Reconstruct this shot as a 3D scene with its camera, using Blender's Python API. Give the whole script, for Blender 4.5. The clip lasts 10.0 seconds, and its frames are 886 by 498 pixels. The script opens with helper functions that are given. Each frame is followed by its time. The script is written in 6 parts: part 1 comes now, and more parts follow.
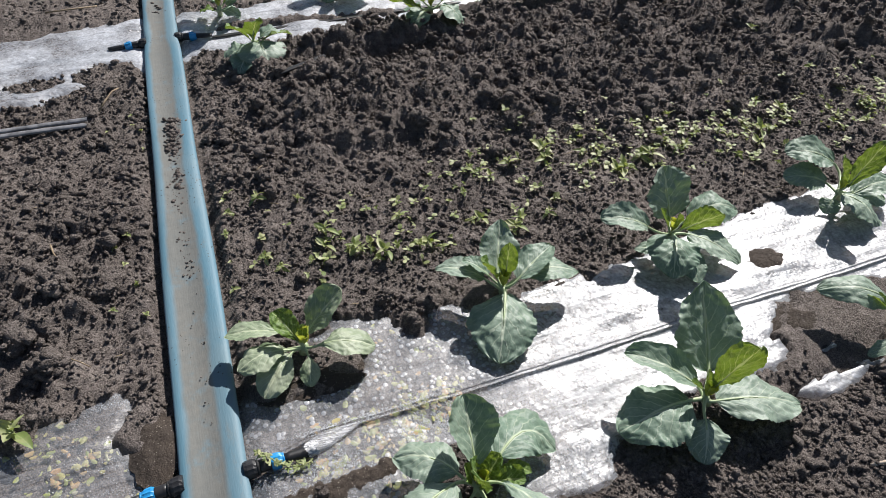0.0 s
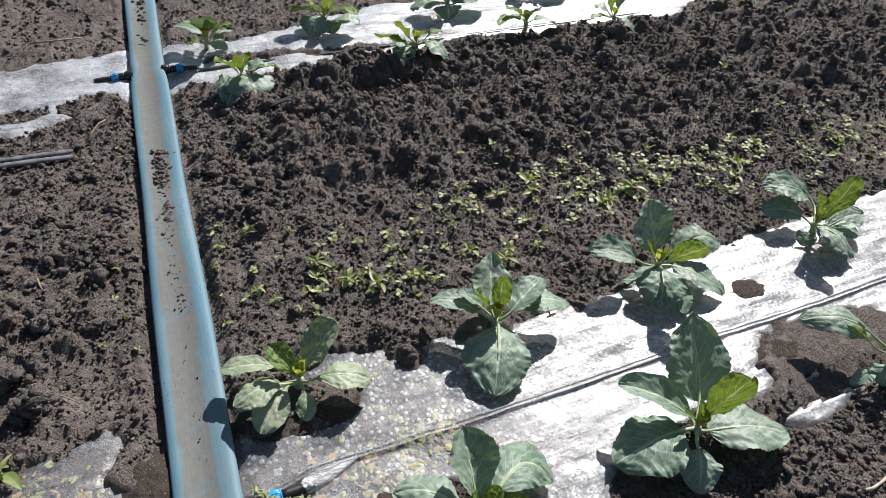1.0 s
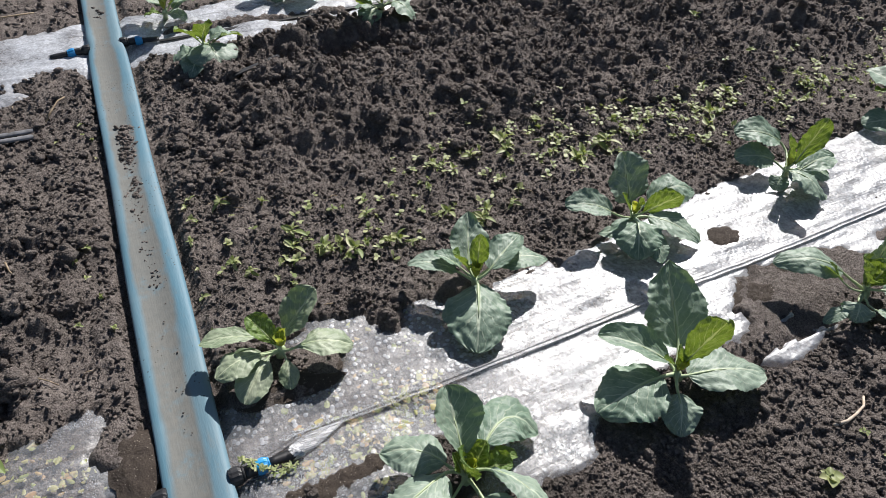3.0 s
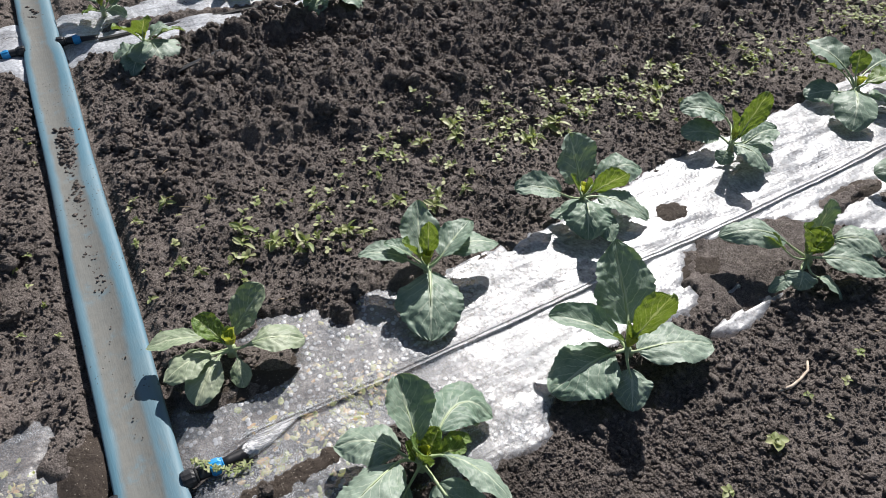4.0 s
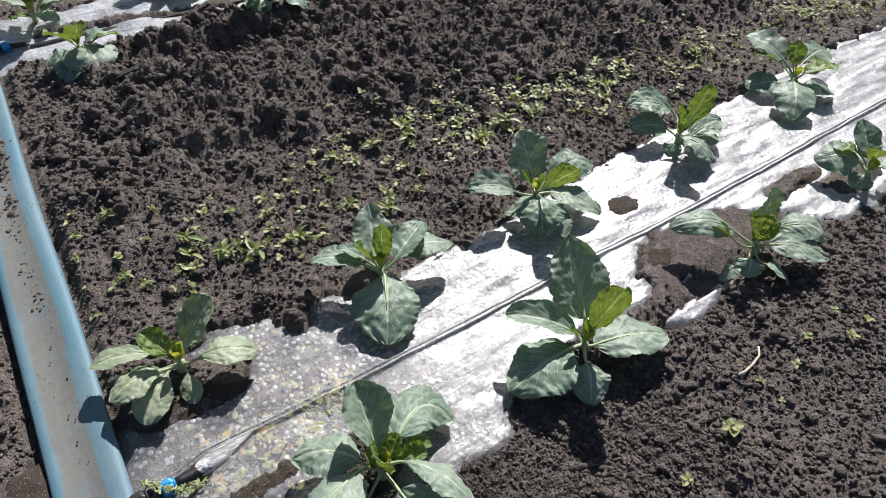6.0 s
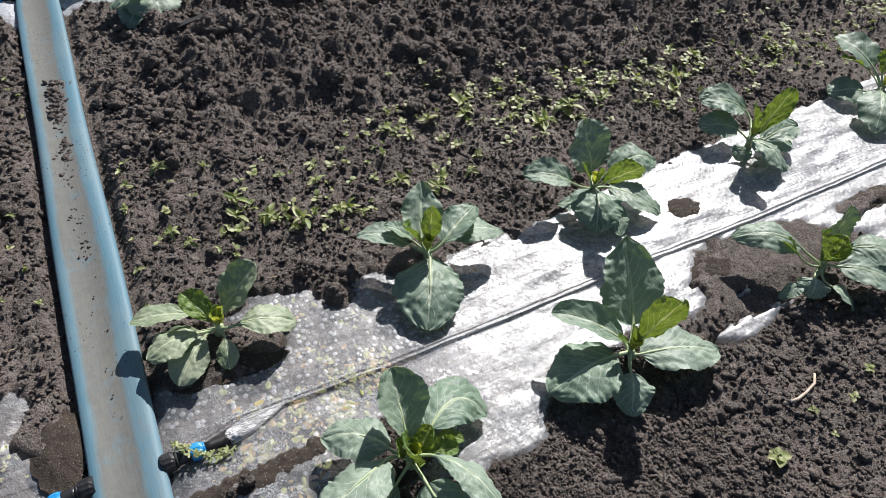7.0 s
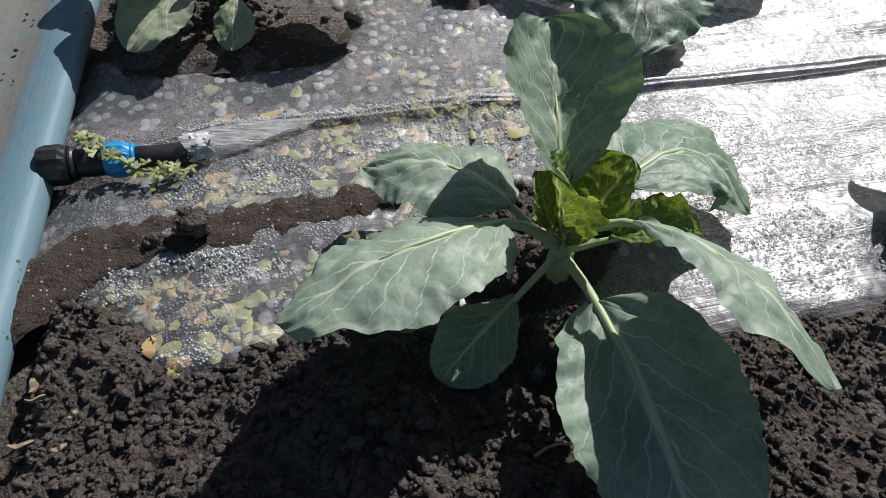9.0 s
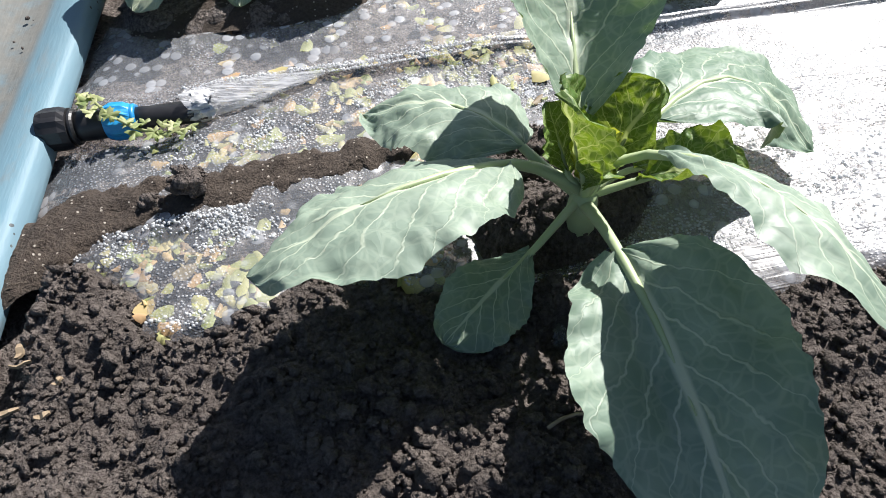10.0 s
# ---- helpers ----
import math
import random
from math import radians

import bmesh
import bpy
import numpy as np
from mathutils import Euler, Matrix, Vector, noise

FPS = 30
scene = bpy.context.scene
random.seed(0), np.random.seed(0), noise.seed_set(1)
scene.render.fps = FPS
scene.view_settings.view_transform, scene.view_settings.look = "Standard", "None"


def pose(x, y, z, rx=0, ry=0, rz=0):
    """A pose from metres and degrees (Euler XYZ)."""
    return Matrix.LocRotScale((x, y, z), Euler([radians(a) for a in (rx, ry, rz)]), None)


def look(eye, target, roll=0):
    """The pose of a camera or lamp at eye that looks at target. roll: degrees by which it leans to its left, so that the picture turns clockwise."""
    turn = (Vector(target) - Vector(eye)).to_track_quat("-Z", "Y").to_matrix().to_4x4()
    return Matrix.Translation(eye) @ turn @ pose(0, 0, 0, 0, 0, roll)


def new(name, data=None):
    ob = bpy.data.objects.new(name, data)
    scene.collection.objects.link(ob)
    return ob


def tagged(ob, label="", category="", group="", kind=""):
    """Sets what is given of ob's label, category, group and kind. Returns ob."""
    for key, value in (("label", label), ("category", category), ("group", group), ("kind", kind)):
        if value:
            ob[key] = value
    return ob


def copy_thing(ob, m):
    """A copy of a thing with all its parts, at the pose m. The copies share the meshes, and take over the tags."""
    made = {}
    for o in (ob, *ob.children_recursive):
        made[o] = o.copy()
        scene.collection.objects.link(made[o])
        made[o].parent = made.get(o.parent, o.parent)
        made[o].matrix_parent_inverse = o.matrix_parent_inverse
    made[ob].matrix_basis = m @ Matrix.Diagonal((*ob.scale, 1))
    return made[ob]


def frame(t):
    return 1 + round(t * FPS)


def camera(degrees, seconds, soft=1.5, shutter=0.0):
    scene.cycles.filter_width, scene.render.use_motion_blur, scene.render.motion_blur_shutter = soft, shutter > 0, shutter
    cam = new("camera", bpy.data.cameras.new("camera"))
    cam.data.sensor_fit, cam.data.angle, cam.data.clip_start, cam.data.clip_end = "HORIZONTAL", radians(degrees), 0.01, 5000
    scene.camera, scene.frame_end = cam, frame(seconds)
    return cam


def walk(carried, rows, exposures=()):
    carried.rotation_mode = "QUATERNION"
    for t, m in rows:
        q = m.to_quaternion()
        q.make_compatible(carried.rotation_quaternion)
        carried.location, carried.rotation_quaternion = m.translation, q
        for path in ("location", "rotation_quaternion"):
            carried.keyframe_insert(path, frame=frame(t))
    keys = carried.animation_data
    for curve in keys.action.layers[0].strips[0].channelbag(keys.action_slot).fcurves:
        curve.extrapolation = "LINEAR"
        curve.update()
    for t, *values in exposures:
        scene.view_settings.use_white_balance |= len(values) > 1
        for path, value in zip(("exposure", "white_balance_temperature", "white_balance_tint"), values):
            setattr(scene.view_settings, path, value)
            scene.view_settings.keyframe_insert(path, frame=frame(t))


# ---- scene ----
cam = camera(69.7, 10.0, 0.5)
PATH = [
    (0, (-0.081, 0.047, 0.808), (0.496, 1.359, -0.586), 3.7),
    (0.3, (-0.092, 0.053, 0.818), (0.586, 1.375, -0.52), 6.8),
    (0.5, (-0.1, 0.051, 0.824), (0.599, 1.401, -0.476), 7.4),
    (1, (-0.114, 0.056, 0.82), (0.559, 1.395, -0.505), 5.6),
    (1.5, (-0.112, 0.065, 0.816), (0.623, 1.368, -0.512), 6.8),
    (2, (-0.121, 0.078, 0.816), (0.653, 1.377, -0.494), 7.6),
    (2.5, (-0.128, 0.07, 0.821), (0.612, 1.428, -0.448), 6.3),
    (2.9, (-0.112, 0.05, 0.811), (0.598, 1.34, -0.543), 4.6),
    (3, (-0.107, 0.05, 0.809), (0.594, 1.299, -0.586), 4.4),
    (3.2, (-0.1, 0.046, 0.812), (0.604, 1.264, -0.609), 4.1),
    (4.3, (-0.067, 0.03, 0.809), (0.712, 1.204, -0.61), 4.0),
    (4.5, (-0.064, 0.028, 0.808), (0.694, 1.165, -0.652), 3.9),
    (5, (-0.061, 0.037, 0.809), (0.73, 1.171, -0.637), 4.1),
    (5.5, (-0.061, 0.036, 0.818), (0.777, 1.177, -0.594), 4.0),
    (5.7, (-0.062, 0.028, 0.809), (0.792, 1.168, -0.595), 4.2),
    (6.8, (-0.054, 0.078, 0.801), (0.827, 1.129, -0.655), 8.8),
    (7, (-0.057, 0.081, 0.796), (0.689, 1.197, -0.687), 8.1),
    (7.1, (-0.043, 0.096, 0.786), (0.604, 1.207, -0.747), 8.2),
    (7.5, (0.014, 0.168, 0.7), (0.447, 1.27, -0.912), 3.5),
    (8, (0.013, 0.205, 0.436), (0.37, 1.264, -1.222), 3.1),
    (8.1, (0.016, 0.204, 0.4), (0.417, 1.277, -1.24), 5.8),
    (8.5, (0.02, 0.193, 0.32), (0.343, 1.299, -1.315), 3.7),
    (9, (0.019, 0.18, 0.286), (0.328, 1.379, -1.285), 3.2),
    (9.5, (0.024, 0.176, 0.26), (0.259, 1.348, -1.344), 0.9),
    (10, (0.048, 0.183, 0.25), (0.148, 1.381, -1.348), -5.8),
]
walk(cam, [(t, look(eye, target, roll)) for t, eye, target, roll in PATH],
     [(0, 0.35), (7.6, 0.35), (8.0, -0.5), (8.4, -0.7), (8.7, -0.52), (9.0, 0.0), (9.3, 0.78), (10, 0.9)])

# ---- world, sun ----
SUN_AZ, SUN_EL = 45.0, 42.0          # degrees right of +y, and above the ground
world = bpy.data.worlds.new("world")
scene.world = world
world.use_nodes = True
wn = world.node_tree
sky = wn.nodes.new("ShaderNodeTexSky")
sky.sky_type, sky.sun_disc = "NISHITA", False
sky.sun_elevation, sky.sun_rotation = radians(SUN_EL), radians(SUN_AZ)
bg = wn.nodes["Background"]
bg.inputs["Strength"].default_value = 0.05
wn.links.new(sky.outputs[0], bg.inputs["Color"])
sun_data = bpy.data.lights.new("sun", "SUN")
sun_data.energy, sun_data.angle, sun_data.color = 5.0, radians(0.53), (1.0, 0.962, 0.935)
sun = new("sun", sun_data)
sun_way = Vector((math.sin(radians(SUN_AZ)) * math.cos(radians(SUN_EL)), math.cos(radians(SUN_AZ)) * math.cos(radians(SUN_EL)), math.sin(radians(SUN_EL))))
sun.matrix_world = look(sun_way * 20, (0, 0, 0))


# ---- materials ----
class Mat:
    """A node material with short ways to add nodes."""

    def __init__(self, name):
        self.m = bpy.data.materials.new(name)
        self.m.use_nodes = True
        self.t = self.m.node_tree
        self.t.nodes.clear()
        self.out = self.t.nodes.new("ShaderNodeOutputMaterial")

    def node(self, kind, ins=None, **attrs):
        n = self.t.nodes.new("ShaderNode" + kind)
        for k, v in attrs.items():
            setattr(n, k, v)
        for k, v in (ins or {}).items():
            self.put(n.inputs[k], v)
        return n

    def put(self, sock, v):
        if isinstance(v, bpy.types.NodeSocket):
            self.t.links.new(v, sock)
        elif isinstance(v, bpy.types.Node):
            self.t.links.new(v.outputs[0], sock)
        else:
            sock.default_value = v

    def math(self, op, a, b=0.0, clamp=False):
        n = self.node("Math", {0: a, 1: b}, operation=op)
        n.use_clamp = clamp
        return n.outputs[0]

    def noise(self, co, scale, detail=3.0, rough=0.55):
        return self.node("TexNoise", {"Vector": co, "Scale": scale, "Detail": detail, "Roughness": rough}).outputs["Fac"]

    def cells(self, co, scale, out="Distance", feature="F1"):
        return self.node("TexVoronoi", {"Vector": co, "Scale": scale}, feature=feature).outputs[out]

    def ramp(self, fac, a, b):
        """0 at a, 1 at b, smooth between."""
        n = self.node("MapRange", {"Value": fac, "From Min": a, "From Max": b}, interpolation_type="SMOOTHSTEP")
        return n.outputs[0]

    def mix(self, fac, a, b):
        n = self.node("Mix", None, data_type="RGBA")
        self.put(n.inputs["Factor"], fac)
        self.put(n.inputs["A"], a)
        self.put(n.inputs["B"], b)
        return n.outputs["Result"]

    def bump(self, height, strength, distance, normal=None):
        n = self.node("Bump", {"Height": height, "Strength": strength, "Distance": distance})
        if normal is not None:
            self.put(n.inputs["Normal"], normal)
        return n.outputs[0]

    def surface(self, shader):
        self.put(self.out.inputs["Surface"], shader)
        return self.m

    def skin(self, color, rough, normal=None, **more):
        n = self.node("BsdfPrincipled", {"Base Color": color, "Roughness": rough})
        if normal is not None:
            self.put(n.inputs["Normal"], normal)
        for k, v in more.items():
            self.put(n.inputs[k.replace("_", " ")], v)
        return n.outputs[0]


def rgb(r, g, b):
    return (r, g, b, 1.0)


def soil_material(name, light, per_island=False):
    m = Mat(name)
    co = m.node("TexCoord").outputs["Object"]
    fine, mid, big = m.noise(co, 420, 4, 0.7), m.noise(co, 60, 4), m.noise(co, 5, 3)
    c = m.mix(m.ramp(fine, 0.3, 0.75), rgb(0.0070 * light, 0.0058 * light, 0.0052 * light), rgb(0.0345 * light, 0.0295 * light, 0.0265 * light))
    c = m.mix(m.math("MULTIPLY", m.ramp(mid, 0.48, 0.7), 0.42), c, rgb(0.042 * light, 0.0365 * light, 0.0335 * light))
    c = m.mix(m.math("MULTIPLY", m.ramp(big, 0.5, 0.72), 0.28), c, rgb(0.05 * light, 0.0425 * light, 0.038 * light))
    # pale grains of grit and dry straw
    grit = m.math("LESS_THAN", m.cells(co, 230), 0.13)
    keep = m.math("GREATER_THAN", m.node("SeparateColor", {0: m.cells(co, 230, "Color")}).outputs[0], 0.80)
    c = m.mix(m.math("MULTIPLY", m.math("MULTIPLY", grit, keep), 0.75), c, rgb(0.27, 0.24, 0.20))
    # darker, uneven-edged patch around one point on the near soil
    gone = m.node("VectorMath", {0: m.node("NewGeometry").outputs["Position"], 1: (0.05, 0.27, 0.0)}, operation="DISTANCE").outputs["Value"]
    zone = m.math("SUBTRACT", 1.0, m.ramp(m.math("ADD", gone, m.math("MULTIPLY", m.math("SUBTRACT", big, 0.5), 0.25)), 0.14, 0.27), clamp=True)
    c = m.mix(m.math("MULTIPLY", zone, 0.55), c, rgb(0.0075 * light, 0.0062 * light, 0.0055 * light))
    if per_island:
        r = m.node("NewGeometry").outputs["Random Per Island"]
        c = m.mix(m.math("MULTIPLY", r, 0.14), c, rgb(0.05 * light, 0.043 * light, 0.038 * light))
    grain = m.math("ADD", m.math("MULTIPLY", m.math("SUBTRACT", 1.0, m.cells(co, 420)), 0.55), m.math("MULTIPLY", m.noise(co, 110, 5, 0.68), 3.0))
    nrm = m.bump(m.math("ADD", m.math("MULTIPLY", fine, 0.7), grain), 0.95, 0.0045)
    nrm = m.bump(m.noise(co, 1100, 3, 0.7), 0.5, 0.0015, nrm)
    return m.surface(m.skin(c, 0.92, nrm, Specular_IOR_Level=0.25))


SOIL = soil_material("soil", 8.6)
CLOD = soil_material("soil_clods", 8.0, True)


def leaf_material(name, top, top2, vein, glow, amount, bloom, web=0.13, grain=1.0):
    """A waxy cabbage leaf: pale veins along its own u and v, light coming through from behind."""
    m = Mat(name)
    uv = m.node("UVMap").outputs[0]
    sep = m.node("SeparateXYZ", {0: uv})
    u, v = sep.outputs[0], sep.outputs[1]
    co = m.node("TexCoord").outputs["Object"]
    wob = m.math("ADD", m.math("MULTIPLY", m.math("SUBTRACT", m.noise(co, 45, 3), 0.5), 0.20), m.math("MULTIPLY", m.math("SUBTRACT", m.noise(co, 170, 2), 0.5), 0.05))
    av = m.math("ABSOLUTE", m.math("SUBTRACT", m.math("MULTIPLY", v, 2.0), 1.0))
    side = m.math("GREATER_THAN", v, 0.5)
    run = m.math("SUBTRACT", m.math("ADD", u, wob), m.math("MULTIPLY", m.math("POWER", av, 0.8), 0.42))
    run = m.math("ADD", m.math("MULTIPLY", run, 6.5), m.math("MULTIPLY", side, 0.45))
    tri = m.math("ABSOLUTE", m.math("SUBTRACT", m.math("FRACT", run), 0.5))
    wide = m.math("ADD", 0.018, m.math("MULTIPLY", m.math("SUBTRACT", 1.0, av), 0.045))
    ribs = m.math("SUBTRACT", 1.0, m.ramp(m.math("DIVIDE", tri, wide), 0.3, 1.4), clamp=True)
    ribs = m.math("MULTIPLY", ribs, m.math("ADD", 0.35, m.math("MULTIPLY", m.math("SUBTRACT", 1.0, av), 0.6)))
    mid = m.math("SUBTRACT", 1.0, m.ramp(m.math("DIVIDE", av, m.math("SUBTRACT", 0.12, m.math("MULTIPLY", u, 0.10))), 0.4, 1.1), clamp=True)
    bent = m.node("VectorMath", {0: co, 1: m.node("VectorMath", {0: m.node("TexNoise", {"Vector": co, "Scale": 60.0}).outputs["Color"], "Scale": 0.008}, operation="SCALE").outputs[0]}, operation="ADD").outputs[0]
    net = m.cells(bent, 150 * grain, "Distance", "DISTANCE_TO_EDGE")
    coarse = m.cells(bent, 62 * grain, "Distance", "DISTANCE_TO_EDGE")
    netline = m.math("MAXIMUM", m.math("MULTIPLY", m.math("SUBTRACT", 1.0, m.ramp(net, 0.02, 0.10), clamp=True), 0.6), m.math("MULTIPLY", m.math("SUBTRACT", 1.0, m.ramp(coarse, 0.012, 0.045), clamp=True), 0.75))
    blot = m.noise(co, 28, 4, 0.6)
    c = m.mix(m.ramp(blot, 0.36, 0.72), top, top2)
    r = m.node("ObjectInfo").outputs["Random"]
    c = m.mix(m.math("MULTIPLY", r, 0.34), c, bloom)
    # wax rubbed off in small flecks
    c = m.mix(m.math("MULTIPLY", m.ramp(m.noise(co, 130, 4, 0.7), 0.52, 0.68), 0.14), c, top)
    c = m.mix(m.math("MULTIPLY", netline, web), c, vein)
    lines = m.math("MAXIMUM", m.math("MULTIPLY", ribs, 0.95), mid)
    c = m.mix(m.math("MULTIPLY", lines, 0.78), c, vein)
    # dust specks
    speck = m.math("LESS_THAN", m.cells(co, 160), 0.07)
    c = m.mix(m.math("MULTIPLY", speck, 0.35), c, rgb(0.32, 0.30, 0.24))
    h = m.math("ADD", m.math("MULTIPLY", m.ramp(net, 0.0, 0.35), 0.12), m.math("MULTIPLY", m.ramp(coarse, 0.0, 0.30), 0.30))
    h = m.math("SUBTRACT", m.math("ADD", h, m.math("MULTIPLY", m.noise(co, 42, 3, 0.55), 0.6)), m.math("MULTIPLY", lines, 0.9))
    nrm = m.bump(h, 0.24, 0.0042)
    face = m.skin(c, 0.50, nrm, Specular_IOR_Level=0.42)
    through_vein = m.math("MAXIMUM", lines, m.math("MULTIPLY", netline, web * 1.3))
    back = m.node("BsdfTranslucent", {"Color": m.mix(through_vein, glow, rgb(0.60, 0.66, 0.24)), "Normal": nrm}).outputs[0]
    return m.surface(m.node("MixShader", {0: amount, 1: face, 2: back}).outputs[0])


LEAF = leaf_material("cabbage_leaf", rgb(0.110, 0.184, 0.132), rgb(0.236, 0.320, 0.240), rgb(0.54, 0.60, 0.46), rgb(0.20, 0.34, 0.05), 0.13, rgb(0.41, 0.465, 0.395), 0.18)
PALE_LEAF = leaf_material("pale_cabbage_leaf", rgb(0.200, 0.265, 0.160), rgb(0.370, 0.420, 0.290), rgb(0.58, 0.62, 0.44), rgb(0.22, 0.34, 0.05), 0.14, rgb(0.50, 0.53, 0.41), 0.12)
YOUNG = leaf_material("young_cabbage_leaf", rgb(0.080, 0.158, 0.036), rgb(0.128, 0.214, 0.050), rgb(0.52, 0.58, 0.26), rgb(0.21, 0.31, 0.012), 0.30, rgb(0.19, 0.28, 0.06), 0.30, 1.9)
HEART = leaf_material("heart_leaf", rgb(0.30, 0.39, 0.06), rgb(0.50, 0.55, 0.10), rgb(0.68, 0.70, 0.32), rgb(0.62, 0.64, 0.04), 0.42, rgb(0.45, 0.46, 0.08), 0.3, 2.2)


def stalk_material():
    m = Mat("cabbage_stalk")
    co = m.node("TexCoord").outputs["Object"]
    c = m.mix(m.noise(co, 60), rgb(0.30, 0.40, 0.20), rgb(0.46, 0.52, 0.32))
    return m.surface(m.skin(c, 0.45, m.bump(m.noise(co, 150), 0.2, 0.001)))


STALK = stalk_material()


def hose_material():
    m = Mat("blue_layflat_hose")
    co = m.node("TexCoord").outputs["Object"]
    uv = m.node("SeparateXYZ", {0: m.node("UVMap").outputs[0]})
    across, along = uv.outputs[0], uv.outputs[1]
    weave = m.noise(m.node("VectorMath", {0: co, 1: (400, 60, 400)}, operation="MULTIPLY").outputs[0], 1.0, 3)
    big = m.noise(m.node("VectorMath", {0: co, 1: (10, 5.5, 10)}, operation="MULTIPLY").outputs[0], 1.0, 4, 0.6)
    c = m.mix(weave, rgb(0.088, 0.190, 0.250), rgb(0.118, 0.232, 0.295))
    c = m.mix(m.math("MULTIPLY", m.ramp(big, 0.38, 0.7), 0.6), c, rgb(0.185, 0.255, 0.285))
    # dried silt in the trough of the flat hose
    edge = m.math("ADD", m.math("ABSOLUTE", m.math("SUBTRACT", across, 0.44)), m.math("MULTIPLY", m.math("SUBTRACT", big, 0.5), 0.34))
    silt = m.math("SUBTRACT", 1.0, m.ramp(edge, 0.16, 0.29), clamp=True)
    silt = m.math("MULTIPLY", silt, m.ramp(m.noise(co, 35, 4, 0.65), 0.05, 0.5))
    c = m.mix(m.math("MULTIPLY", silt, 0.78), c, m.mix(m.noise(co, 90, 4), rgb(0.135, 0.114, 0.090), rgb(0.225, 0.196, 0.158)))
    # paler blue rims and a few specks of soil
    rim = m.ramp(m.math("ABSOLUTE", m.math("SUBTRACT", across, 0.5)), 0.40, 0.5)
    c = m.mix(m.math("MULTIPLY", rim, 0.22), c, rgb(0.26, 0.38, 0.46))
    dot = m.math("MULTIPLY", m.math("LESS_THAN", m.cells(co, 140), 0.16), m.math("GREATER_THAN", m.noise(co, 9, 2), 0.56))
    c = m.mix(m.math("MULTIPLY", dot, 0.8), c, rgb(0.04, 0.033, 0.028))
    rough = m.math("ADD", 0.55, m.math("MULTIPLY", silt, 0.3))
    crease = m.noise(m.node("VectorMath", {0: co, 1: (150, 5, 1)}, operation="MULTIPLY").outputs[0], 1.0, 3)
    smear = m.ramp(m.noise(m.node("VectorMath", {0: co, 1: (60, 22, 60)}, operation="MULTIPLY").outputs[0], 1.0, 5, 0.7), 0.55, 0.72)
    c = m.mix(m.math("MULTIPLY", smear, 0.30), c, rgb(0.20, 0.18, 0.15))
    nrm = m.bump(m.math("ADD", weave, m.math("MULTIPLY", silt, m.noise(co, 200, 4))), 0.3, 0.001)
    nrm = m.bump(crease, 0.12, 0.003, nrm)
    return m.surface(m.skin(c, rough, nrm, Specular_IOR_Level=0.3))


HOSE = hose_material()


